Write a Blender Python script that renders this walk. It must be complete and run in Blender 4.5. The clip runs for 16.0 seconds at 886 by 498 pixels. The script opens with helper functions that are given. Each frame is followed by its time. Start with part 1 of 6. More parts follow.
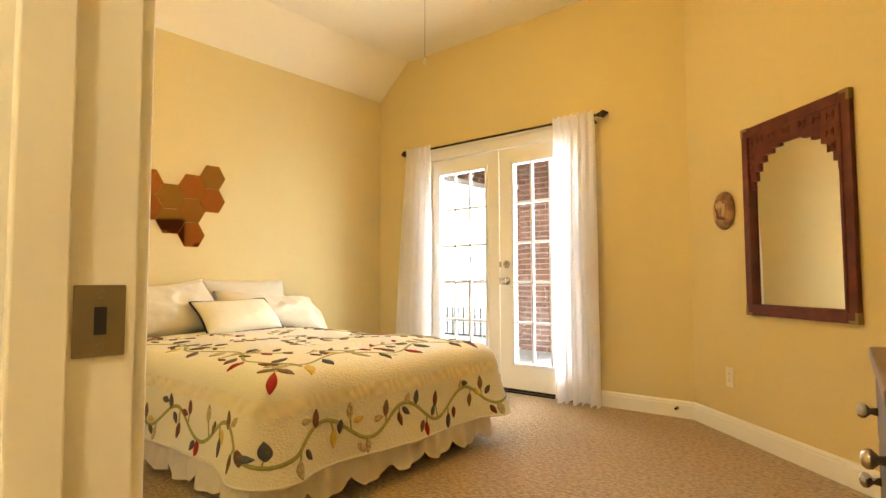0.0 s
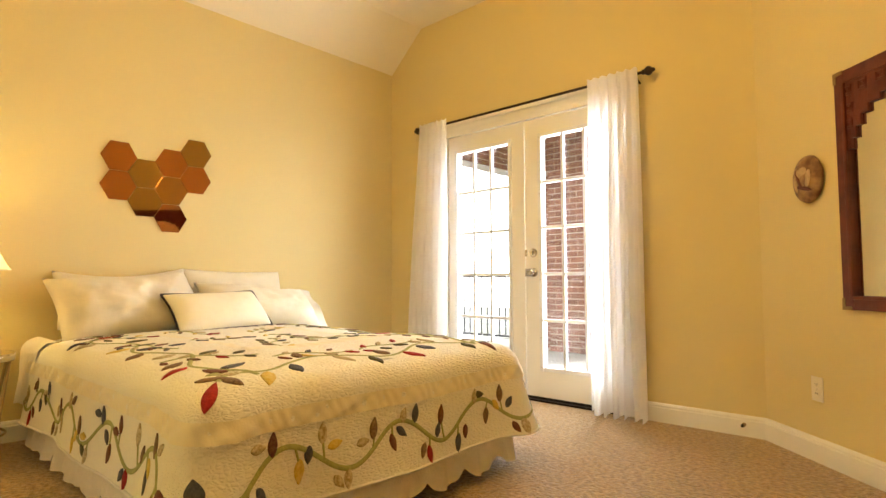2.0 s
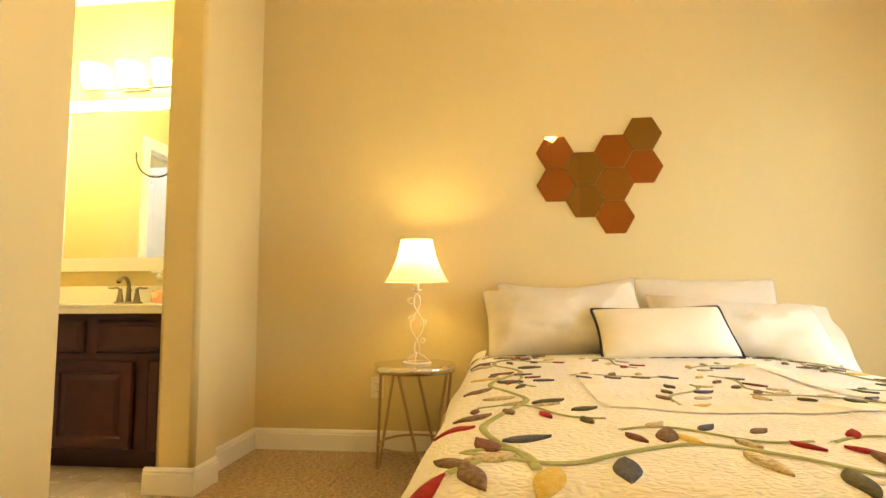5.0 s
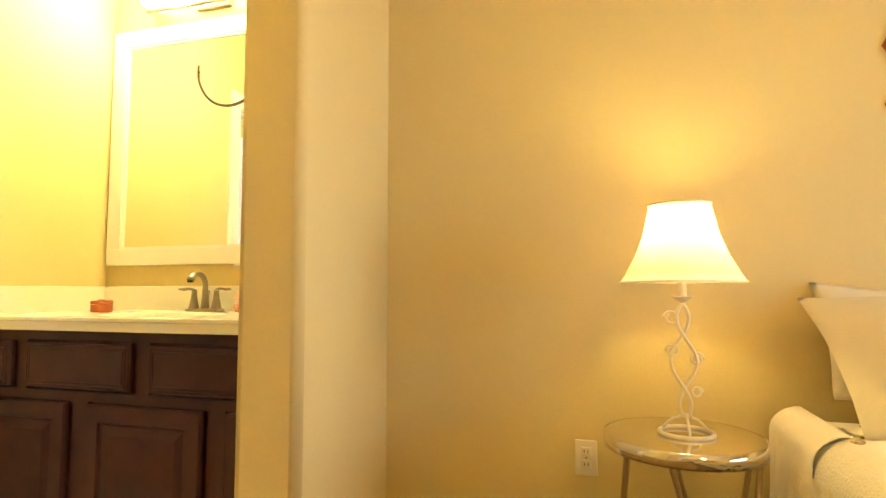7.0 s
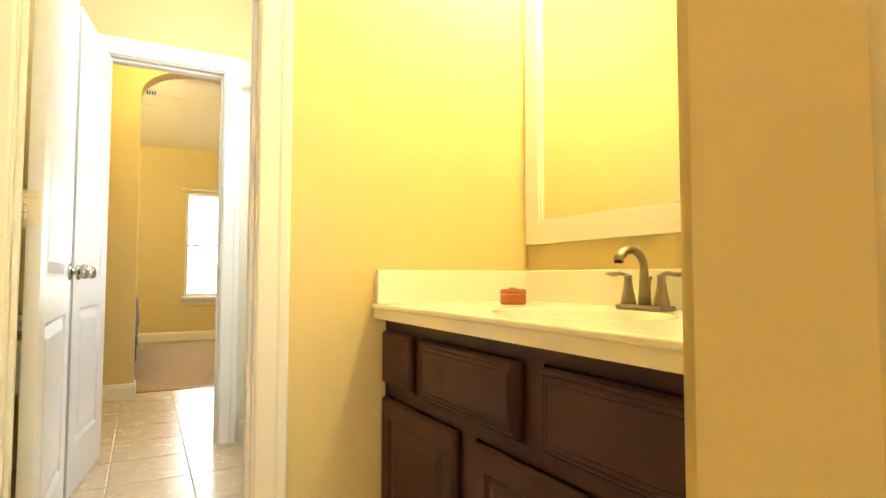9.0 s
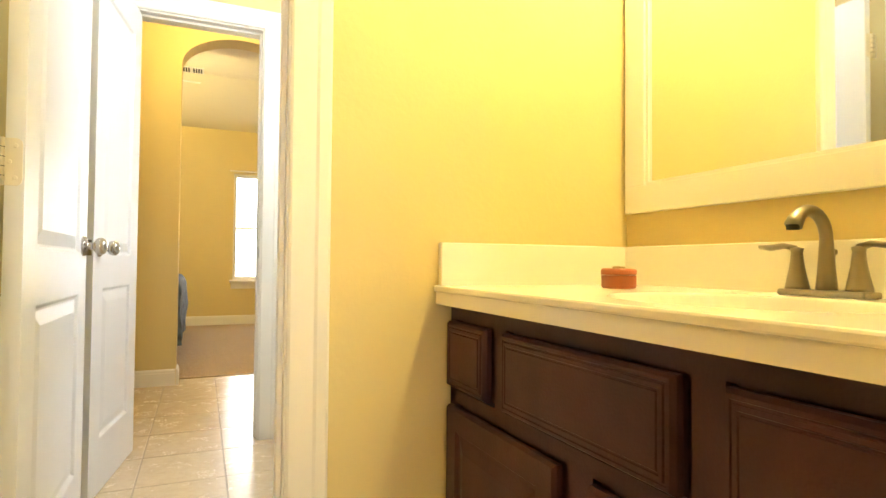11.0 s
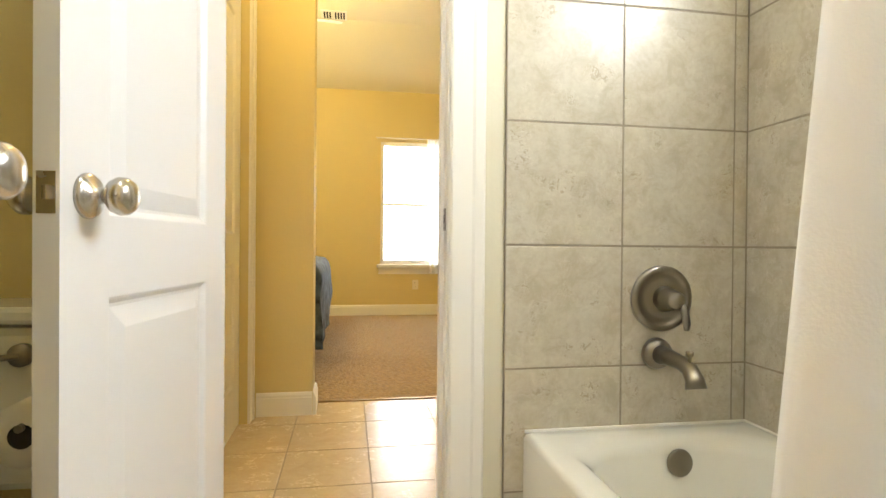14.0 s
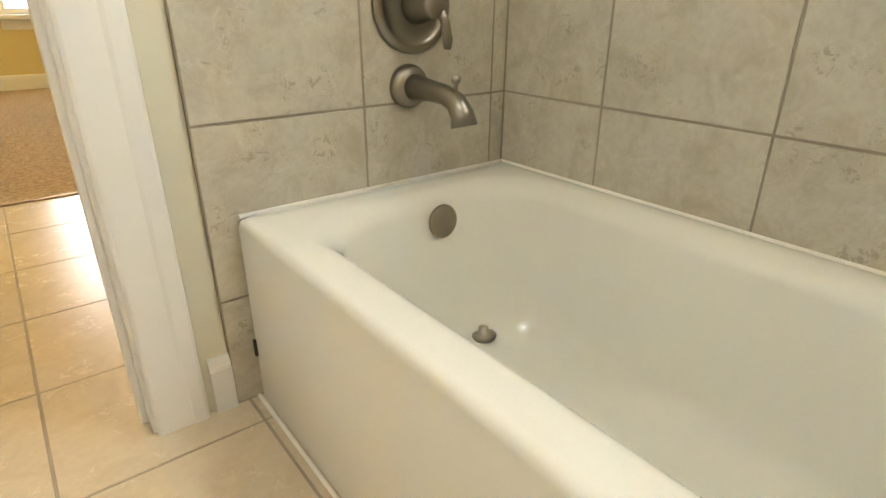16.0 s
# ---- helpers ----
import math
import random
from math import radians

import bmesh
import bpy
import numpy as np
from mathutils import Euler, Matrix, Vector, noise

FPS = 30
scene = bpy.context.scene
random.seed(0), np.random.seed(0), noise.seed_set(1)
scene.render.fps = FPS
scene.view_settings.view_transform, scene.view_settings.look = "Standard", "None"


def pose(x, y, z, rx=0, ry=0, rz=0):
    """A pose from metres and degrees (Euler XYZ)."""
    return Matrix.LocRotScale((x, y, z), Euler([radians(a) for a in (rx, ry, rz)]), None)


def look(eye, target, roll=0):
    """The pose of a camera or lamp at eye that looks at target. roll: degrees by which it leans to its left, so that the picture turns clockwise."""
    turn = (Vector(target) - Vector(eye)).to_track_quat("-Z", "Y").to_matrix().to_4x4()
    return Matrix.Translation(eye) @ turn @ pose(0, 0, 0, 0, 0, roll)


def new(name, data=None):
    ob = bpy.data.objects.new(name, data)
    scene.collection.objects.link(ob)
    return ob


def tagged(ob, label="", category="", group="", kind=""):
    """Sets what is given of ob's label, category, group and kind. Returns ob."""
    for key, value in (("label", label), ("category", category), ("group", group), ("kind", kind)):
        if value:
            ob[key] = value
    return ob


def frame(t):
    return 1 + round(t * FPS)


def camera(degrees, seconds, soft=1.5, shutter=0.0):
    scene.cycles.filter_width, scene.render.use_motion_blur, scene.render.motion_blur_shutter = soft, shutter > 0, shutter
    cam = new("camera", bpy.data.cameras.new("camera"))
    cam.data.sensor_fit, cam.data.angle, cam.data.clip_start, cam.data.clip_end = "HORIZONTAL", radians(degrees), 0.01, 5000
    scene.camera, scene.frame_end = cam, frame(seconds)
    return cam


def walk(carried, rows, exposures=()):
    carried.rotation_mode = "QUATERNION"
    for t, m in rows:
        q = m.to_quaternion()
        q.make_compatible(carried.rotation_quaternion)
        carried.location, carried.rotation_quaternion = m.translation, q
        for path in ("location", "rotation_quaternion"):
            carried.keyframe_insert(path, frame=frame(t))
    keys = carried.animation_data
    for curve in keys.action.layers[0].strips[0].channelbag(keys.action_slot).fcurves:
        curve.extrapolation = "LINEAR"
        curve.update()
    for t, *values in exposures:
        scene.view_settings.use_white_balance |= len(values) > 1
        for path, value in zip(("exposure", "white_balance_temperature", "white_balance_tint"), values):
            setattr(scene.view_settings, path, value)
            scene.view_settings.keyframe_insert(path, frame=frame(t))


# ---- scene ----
cam = camera(77.1, 16.0)
PATH = [
    (0, (0.772, 0.455, 0.936), (-0.508, 1.988, 1.05), -0.2),
    (0.5, (0.614, 0.63, 0.949), (-0.583, 2.229, 1.058), -0.2),
    (1, (0.537, 0.747, 0.902), (-0.698, 2.316, 1.017), -0.2),
    (1.5, (0.499, 0.837, 0.884), (-0.786, 2.365, 1.004), -0.2),
    (2, (0.432, 0.984, 0.869), (-0.921, 2.452, 0.984), -0.2),
    (2.5, (0.342, 1.325, 0.887), (-1.11, 2.696, 0.985), -0.2),
    (3, (0.203, 1.631, 0.873), (-1.365, 2.868, 0.973), -0.6),
    (3.5, (0.052, 1.83, 0.875), (-1.715, 2.761, 0.987), -0.6),
    (4, (-0.089, 1.839, 0.901), (-1.983, 2.47, 1.023), -0.6),
    (4.5, (-0.177, 1.977, 0.878), (-2.171, 1.984, 1.034), -0.7),
    (4.7, (-0.209, 1.947, 0.853), (-2.196, 1.806, 1.03), -0.4),
    (6.8, (-1.289, 1.235, 0.892), (-3.243, 0.839, 1.059), 0.1),
    (7, (-1.437, 1.2, 0.916), (-3.355, 0.651, 1.059), -0.1),
    (7.5, (-1.739, 1.092, 0.91), (-3.468, 0.097, 1.051), -0.3),
    (8, (-1.943, 0.94, 0.945), (-3.448, -0.374, 1.046), 0.6),
    (8.5, (-2.113, 0.781, 0.92), (-3.347, -0.79, 1.021), -0.0),
    (9, (-2.232, 0.65, 0.909), (-3.178, -1.109, 1.008), 0.1),
    (9.2, (-2.25, 0.592, 0.89), (-3.152, -1.19, 0.991), 0.2),
    (11.3, (-2.355, 0.179, 0.88), (-3.113, -1.672, 0.919), 0.4),
    (11.5, (-2.369, 0.096, 0.888), (-3.084, -1.772, 0.92), 0.3),
    (12, (-2.39, -0.15, 0.884), (-2.877, -2.09, 0.909), -0.2),
    (12.5, (-2.373, -0.415, 0.885), (-2.637, -2.397, 0.909), 0.2),
    (13, (-2.325, -0.683, 0.907), (-2.568, -2.668, 0.928), 0.5),
    (13.5, (-2.35, -0.998, 0.89), (-2.606, -2.982, 0.905), 0.5),
    (14, (-2.356, -1.246, 0.86), (-2.693, -3.217, 0.845), 0.5),
    (14.5, (-2.371, -1.439, 0.804), (-2.96, -3.346, 0.663), 0.7),
    (15, (-2.409, -1.583, 0.773), (-3.222, -3.373, 0.402), 0.7),
    (15.4, (-2.474, -1.624, 0.745), (-3.387, -3.3, 0.146), 1.3),
    (15.5, (-2.479, -1.647, 0.733), (-3.444, -3.277, 0.093), 0.4),
    (16, (-2.524, -1.68, 0.725), (-3.658, -3.116, -0.084), 0.3),
]
walk(cam, [(t, look(eye, target, roll)) for t, eye, target, roll in PATH], exposures=[(0, 0.45), (16, 0.45)]
)

# ---- world, sun, large lights ----
world = bpy.data.worlds.new("sky")
scene.world = world
world.use_nodes = True
sky = world.node_tree.nodes.new("ShaderNodeTexSky")
sky.sky_type, sky.sun_disc = "NISHITA", False
sky.sun_elevation, sky.sun_rotation = radians(48), radians(20)
world.node_tree.links.new(sky.outputs[0], world.node_tree.nodes["Background"].inputs[0])
world.node_tree.nodes["Background"].inputs[1].default_value = 0.15
SUN_POWER, DOOR_SKY, BATH_SKY, FAR_SKY = 4.0, 100.0, 27.0, 25.0
# The bath, hall and entry powers drive unseen fill lamps.
FAN_LAMP, BED_LAMP, VANITY_LAMP, HALL_FILL, BATH_FILL, ENTRY_FILL = 44.0, 8.0, 17.5, 18.0, 12.5, 60.0
WARM, WARMER, AMBER, DAY = (1.0, 0.62, 0.19), (1.0, 0.88, 0.41), (1.0, 0.78, 0.34), (0.90, 0.95, 1.0)


def lamp_light(name, kind, power, colour, m, size=0.05, size_y=None):
    d = bpy.data.lights.new(name, kind)
    d.energy, d.color = power, colour
    if kind == "AREA":
        d.shape, d.size, d.size_y = "RECTANGLE", size, size_y or size
    elif kind == "POINT":
        d.shadow_soft_size = size
    ob = new(name, d)
    ob.matrix_world = m
    return ob


sun = lamp_light("sun", "SUN", SUN_POWER, (1.0, 0.95, 0.88), pose(0, 0, 10, 42, 0, 160))
sun.data.angle = radians(0.6)
lamp_light("sky_light_french_door", "AREA", DOOR_SKY, DAY, look((-1.93, 4.75, 1.15), (-1.93, 3.0, 0.95)), 1.5, 2.0)
lamp_light("sky_light_bath_window", "AREA", BATH_SKY, DAY, look((-3.60, -1.75, 1.95), (-2.0, -2.0, 0.9)), 0.7, 0.5)
lamp_light("sky_light_far_window", "AREA", FAR_SKY, DAY, look((-3.15, -8.15, 1.35), (-2.9, -5.5, 0.8)), 0.8, 1.4)

# ---- materials ----
MATS = {}


def mat(name, colour, rough=0.6, metal=0.0, vary=0.12, scale=6.0, fine=120.0, bump=0.15, bump_scale=None, second=None,
        spec=0.5, coat=0.0, sheen=0.0, alpha=None, island=0.0, deep=0.01):
    if name in MATS:
        return MATS[name]
    m = bpy.data.materials.new(name)
    m.use_nodes = True
    nt = m.node_tree
    b = nt.nodes["Principled BSDF"]
    N, L = nt.nodes.new, nt.links.new
    co = N("ShaderNodeTexCoord")
    n1, n2 = N("ShaderNodeTexNoise"), N("ShaderNodeTexNoise")
    n1.inputs["Scale"].default_value, n2.inputs["Scale"].default_value = scale, fine
    n1.inputs["Detail"].default_value, n2.inputs["Detail"].default_value = 5, 3
    geo = N("ShaderNodeNewGeometry")
    for n in (n1, n2):
        L(geo.outputs["Position"], n.inputs["Vector"])
    mix = N("ShaderNodeMix")
    mix.data_type = "RGBA"
    c2 = second or tuple(c * (1 - 2.2 * vary) for c in colour)
    mix.inputs["A"].default_value, mix.inputs["B"].default_value = (*colour, 1), (*c2, 1)
    ramp = N("ShaderNodeMapRange")
    ramp.inputs["From Min"].default_value, ramp.inputs["From Max"].default_value = 0.35, 0.7
    L(n1.outputs[0], ramp.inputs["Value"])
    add = N("ShaderNodeMath")
    add.operation = "MULTIPLY_ADD"
    add.inputs[1].default_value = 0.35
    L(n2.outputs[0], add.inputs[0])
    L(ramp.outputs[0], add.inputs[2])
    sub = N("ShaderNodeMath")
    sub.operation, sub.use_clamp = "SUBTRACT", True
    sub.inputs[1].default_value = 0.17
    L(add.outputs[0], sub.inputs[0])
    fac = sub.outputs[0]
    if second is None:
        k = N("ShaderNodeMath")
        k.operation = "MULTIPLY"
        k.inputs[1].default_value = min(1.0, 0.3 + vary * 2)
        L(fac, k.inputs[0])
        fac = k.outputs[0]
    L(fac, mix.inputs["Factor"])
    col = mix.outputs["Result"]
    if island:
        oi = N("ShaderNodeObjectInfo")
        hs = N("ShaderNodeHueSaturation")
        mr = N("ShaderNodeMapRange")
        mr.inputs["To Min"].default_value, mr.inputs["To Max"].default_value = 1 - island, 1 + island
        L(oi.outputs["Random"], mr.inputs["Value"])
        L(mr.outputs[0], hs.inputs["Value"])
        L(col, hs.inputs["Color"])
        col = hs.outputs[0]
    L(col, b.inputs["Base Color"])
    rr = N("ShaderNodeMapRange")
    rr.inputs["To Min"].default_value, rr.inputs["To Max"].default_value = max(0.02, rough * 0.85), min(1.0, rough * 1.15)
    L(n1.outputs[0], rr.inputs["Value"])
    L(rr.outputs[0], b.inputs["Roughness"])
    b.inputs["Metallic"].default_value = metal
    b.inputs["Specular IOR Level"].default_value = spec
    b.inputs["Coat Weight"].default_value = coat
    b.inputs["Sheen Weight"].default_value = sheen
    if bump:
        bp = N("ShaderNodeBump")
        bp.inputs["Strength"].default_value = bump
        bp.inputs["Distance"].default_value = deep
        src = n2
        if bump_scale:
            src = N("ShaderNodeTexNoise")
            src.inputs["Scale"].default_value, src.inputs["Detail"].default_value = bump_scale, 4
            L(geo.outputs["Position"], src.inputs["Vector"])
        L(src.outputs[0], bp.inputs["Height"])
        L(bp.outputs[0], b.inputs["Normal"])
    MATS[name] = m
    return m


def glow(name, colour, strength):
    m = bpy.data.materials.new(name)
    m.use_nodes = True
    b = m.node_tree.nodes["Principled BSDF"]
    b.inputs["Base Color"].default_value = (0.9, 0.88, 0.82, 1)
    b.inputs["Emission Color"].default_value, b.inputs["Emission Strength"].default_value = (*colour, 1), strength
    b.inputs["Roughness"].default_value = 0.5
    return m


def sheer(name, colour, through_part=0.4, holes=0.0, fine=400):
    m = bpy.data.materials.new(name)
    m.use_nodes = True
    nt = m.node_tree
    N, L = nt.nodes.new, nt.links.new
    out = nt.nodes["Material Output"]
    nt.nodes.remove(nt.nodes["Principled BSDF"])
    d, t, mx = N("ShaderNodeBsdfDiffuse"), N("ShaderNodeBsdfTranslucent"), N("ShaderNodeMixShader")
    d.inputs[0].default_value = t.inputs[0].default_value = (*colour, 1)
    mx.inputs[0].default_value = through_part
    nz, bp, geo = N("ShaderNodeTexNoise"), N("ShaderNodeBump"), N("ShaderNodeNewGeometry")
    nz.inputs["Scale"].default_value = fine
    bp.inputs["Strength"].default_value, bp.inputs["Distance"].default_value = 0.15, 0.004
    L(geo.outputs["Position"], nz.inputs["Vector"])
    L(nz.outputs[0], bp.inputs["Height"])
    L(bp.outputs[0], d.inputs["Normal"])
    L(d.outputs[0], mx.inputs[1])
    L(t.outputs[0], mx.inputs[2])
    if holes:
        tr, m2 = N("ShaderNodeBsdfTransparent"), N("ShaderNodeMixShader")
        m2.inputs[0].default_value = holes
        L(mx.outputs[0], m2.inputs[1])
        L(tr.outputs[0], m2.inputs[2])
        L(m2.outputs[0], out.inputs[0])
    else:
        L(mx.outputs[0], out.inputs[0])
    return m


def clear_glass():
    m = bpy.data.materials.new("window_glass")
    m.use_nodes = True
    nt = m.node_tree
    N, L = nt.nodes.new, nt.links.new
    nt.nodes.remove(nt.nodes["Principled BSDF"])
    g, t, mx = N("ShaderNodeBsdfGlossy"), N("ShaderNodeBsdfTransparent"), N("ShaderNodeMixShader")
    g.inputs["Roughness"].default_value = 0.01
    mx.inputs[0].default_value = 0.05
    L(t.outputs[0], mx.inputs[1])
    L(g.outputs[0], mx.inputs[2])
    L(mx.outputs[0], nt.nodes["Material Output"].inputs[0])
    return m


def stone_tile(name, pale, dull, pit, mark=0.7):
    """Glazed stone-look ceramic: soft clouds, fine grain and scattered pitted flecks; every tile its own cut."""
    m = bpy.data.materials.new(name)
    m.use_nodes = True
    nt = m.node_tree
    b = nt.nodes["Principled BSDF"]
    N, L = nt.nodes.new, nt.links.new
    geo, oi, off, sh = N("ShaderNodeNewGeometry"), N("ShaderNodeObjectInfo"), N("ShaderNodeVectorMath"), N("ShaderNodeVectorMath")
    off.operation, sh.operation = "ADD", "SCALE"
    sh.inputs[0].default_value = (37.0, 53.0, 71.0)
    L(oi.outputs["Random"], sh.inputs["Scale"])
    L(geo.outputs["Position"], off.inputs[0])
    L(sh.outputs[0], off.inputs[1])

    def cloud(scale, lo, hi, detail=5, rough=0.6, lump=0.0):
        n, r = N("ShaderNodeTexNoise"), N("ShaderNodeMapRange")
        n.inputs["Scale"].default_value, n.inputs["Detail"].default_value = scale, detail
        n.inputs["Roughness"].default_value, n.inputs["Distortion"].default_value = rough, lump
        r.inputs["From Min"].default_value, r.inputs["From Max"].default_value = lo, hi
        r.interpolation_type = "SMOOTHSTEP"
        L(off.outputs[0], n.inputs["Vector"])
        L(n.outputs[0], r.inputs["Value"])
        return r.outputs[0]

    def blend(fac, a, c):
        x = N("ShaderNodeMix")
        x.data_type = "RGBA"
        L(fac, x.inputs["Factor"])
        if isinstance(a, tuple):
            x.inputs["A"].default_value = (*a, 1)
        else:
            L(a, x.inputs["A"])
        x.inputs["B"].default_value = (*c, 1)
        return x.outputs["Result"]

    def times(a, c):
        x = N("ShaderNodeMath")
        x.operation = "MULTIPLY"
        L(a, x.inputs[0])
        if isinstance(c, float):
            x.inputs[1].default_value = c
        else:
            L(c, x.inputs[1])
        return x.outputs[0]

    patches, grain = cloud(13, 0.38, 0.72, 6, 0.65, 0.6), cloud(70, 0.35, 0.72, 4)
    flecks = times(cloud(11, 0.52, 0.66, 2), cloud(58, 0.50, 0.60, 6, 0.7, 1.2))
    col = blend(times(patches, 0.8), pale, dull)
    col = blend(times(grain, 0.35), col, dull)
    col = blend(times(flecks, mark), col, pit)
    L(col, b.inputs["Base Color"])
    gl = N("ShaderNodeMapRange")
    gl.inputs["To Min"].default_value, gl.inputs["To Max"].default_value = 0.27, 0.27 + 0.33 * mark
    L(flecks, gl.inputs["Value"])
    L(gl.outputs[0], b.inputs["Roughness"])
    bp = N("ShaderNodeBump")
    bp.invert = True
    bp.inputs["Strength"].default_value, bp.inputs["Distance"].default_value = 0.5 * mark, 0.003
    L(flecks, bp.inputs["Height"])
    L(bp.outputs[0], b.inputs["Normal"])
    return m


WALL = mat("tan_wall_paint", (0.66, 0.54, 0.255), 0.75, vary=0.03, scale=1.2, fine=90, bump=0.07, bump_scale=80)
CEIL = mat("cream_ceiling_paint", (0.76, 0.69, 0.51), 0.85, vary=0.03, scale=1.5, fine=60, bump=0.25, bump_scale=60)
TRIM = mat("white_trim_paint", (0.79, 0.765, 0.70), 0.48, vary=0.015, scale=3, bump=0)
DOORW = mat("white_door_paint", (0.74, 0.745, 0.75), 0.42, vary=0.01, scale=3, bump=0)
CARPET = mat("tan_carpet", (0.52, 0.35, 0.155), 0.95, second=(0.23, 0.14, 0.052), scale=46, fine=190, bump=1.0, bump_scale=60, sheen=0.3, deep=0.03)
FTILE = stone_tile("cream_floor_tile", (0.63, 0.53, 0.385), (0.55, 0.445, 0.31), (0.46, 0.36, 0.24), 0.04)
GROUT = mat("tan_grout", (0.38, 0.32, 0.24), 0.9, vary=0.15)
WTILE = stone_tile("mottled_beige_wall_tile", (0.58, 0.54, 0.435), (0.44, 0.385, 0.28), (0.31, 0.25, 0.16))
WGROUT = mat("brown_wall_grout", (0.33, 0.28, 0.21), 0.9, vary=0.15)
TUB = mat("white_tub_enamel", (0.80, 0.78, 0.695), 0.12, vary=0.01, bump=0, coat=0.3)
NICKEL = mat("brushed_nickel", (0.29, 0.262, 0.215), 0.29, 1.0, vary=0.06, fine=300, bump=0.03)
STEEL = mat("satin_steel", (0.50, 0.475, 0.43), 0.27, 1.0, vary=0.05, fine=300, bump=0.02)
CHROME = mat("polished_chrome", (0.75, 0.72, 0.66), 0.12, 1.0, vary=0.02, bump=0)
ESPRESSO = mat("espresso_stained_wood", (0.052, 0.0155, 0.0165), 0.5, spec=0.3, vary=0.2, scale=12, fine=180, bump=0.08)
COUNTER = mat("white_cultured_marble", (0.84, 0.80, 0.70), 0.18, vary=0.02, scale=4, bump=0, coat=0.2)
MAHOG = mat("dark_red_mahogany", (0.13, 0.026, 0.016), 0.45, spec=0.3, vary=0.25, scale=14, fine=150, bump=0.12)
BRASS = mat("aged_brass", (0.30, 0.20, 0.09), 0.45, 1.0, vary=0.15, bump=0.05)
BRONZE = mat("dark_bronze", (0.035, 0.022, 0.016), 0.45, 0.7, vary=0.2, bump=0.05)
MIRROR = mat("mirror_glass", (0.88, 0.88, 0.86), 0.015, 1.0, vary=0.0, bump=0)
QUILT = None
LINEN = mat("cream_pillow_cotton", (0.71, 0.66, 0.53), 0.9, vary=0.03, scale=7, fine=300, bump=0.25, bump_scale=18, sheen=0.2)
SHEET = mat("white_sheet_cotton", (0.80, 0.77, 0.70), 0.9, vary=0.03, scale=7, bump=0.3, bump_scale=22)
RUFFLE = mat("white_eyelet_cotton", (0.74, 0.69, 0.60), 0.92, vary=0.05, scale=30, fine=260, bump=0.5, bump_scale=130)
NAVY = mat("navy_piping", (0.012, 0.012, 0.03), 0.8, vary=0.2, bump=0.2)
GLASS = clear_glass()
CURTAIN = sheer("white_sheer_curtain", (0.93, 0.92, 0.92), 0.55)
SHOWER = sheer("cream_shower_curtain", (0.84, 0.82, 0.78), 0.35)
PLASTIC = mat("ivory_plastic", (0.74, 0.68, 0.55), 0.4, vary=0.02, bump=0)
DARK = mat("dark_void", (0.012, 0.010, 0.008), 0.8, vary=0.1, bump=0)
BRICK = mat("red_brick", (0.22, 0.098, 0.07), 0.85, second=(0.14, 0.062, 0.046), scale=14, fine=120, bump=0.4, island=0.22)
MORTAR = mat("pale_mortar", (0.52, 0.48, 0.43), 0.95, vary=0.1)
CONCRETE = mat("pale_balcony_deck", (0.48, 0.47, 0.45), 0.8, vary=0.1, scale=3, bump=0.2)
# Lawn colour is paled to carry the overexposed daylight outside.
LAWN = mat("paled_lawn", (0.46, 0.46, 0.38), 0.95, vary=0.3, scale=0.8, fine=20, bump=0.3)
RAIL = mat("black_iron_paint", (0.02, 0.02, 0.022), 0.5, 0.3, vary=0.1, bump=0)
WHITEMETAL = mat("antique_white_iron", (0.72, 0.66, 0.52), 0.45, vary=0.08, fine=90, bump=0.1)
GOLDLEG = mat("champagne_metal_tube", (0.42, 0.31, 0.19), 0.35, 0.8, vary=0.08, bump=0)
TABLETOP = mat("mirrored_table_top", (0.40, 0.31, 0.21), 0.28, 0.5, vary=0.06, scale=3, bump=0)

# ---- mesh helpers ----


def link(name, bm, material, parent=None, label="", smooth=False, matrix=None):
    me = bpy.data.meshes.new(name)
    bm.normal_update()
    bm.to_mesh(me)
    bm.free()
    if smooth:
        me.polygons.foreach_set("use_smooth", [True] * len(me.polygons))
    me.materials.append(material)
    ob = new(name, me)
    if parent is not None:
        ob.parent = parent
    if matrix is not None:
        ob.matrix_basis = matrix
    if label:
        ob["label"] = label
    return ob


def part(name, bm, material, parent, label="", smooth=False):
    return link(name, bm, material, parent, label, smooth)


def thing(name, label, category, at=None, group="", kind=""):
    ob = new(name)
    ob.empty_display_size = 0.1
    ob.matrix_basis = at or Matrix.Identity(4)
    return tagged(ob, label, category, group, kind)


def structure(name, bm, material, label, category, smooth=False):
    return tagged(link(name, bm, material, smooth=smooth), label, category, kind="structure")


def box(bm, x0, y0, z0, x1, y1, z1, bevel=0.0):
    c = bmesh.ops.create_cube(bm, size=1, matrix=Matrix.LocRotScale(((x0 + x1) / 2, (y0 + y1) / 2, (z0 + z1) / 2), None, (abs(x1 - x0), abs(y1 - y0), abs(z1 - z0))))
    if bevel:
        es = {e for v in c["verts"] for e in v.link_edges}
        bmesh.ops.bevel(bm, geom=list(es), offset=bevel, segments=2, affect="EDGES", profile=0.5)
    return c["verts"]


def boxed(*args, bevel=0.0):
    bm = bmesh.new()
    box(bm, *args, bevel=bevel)
    return bm


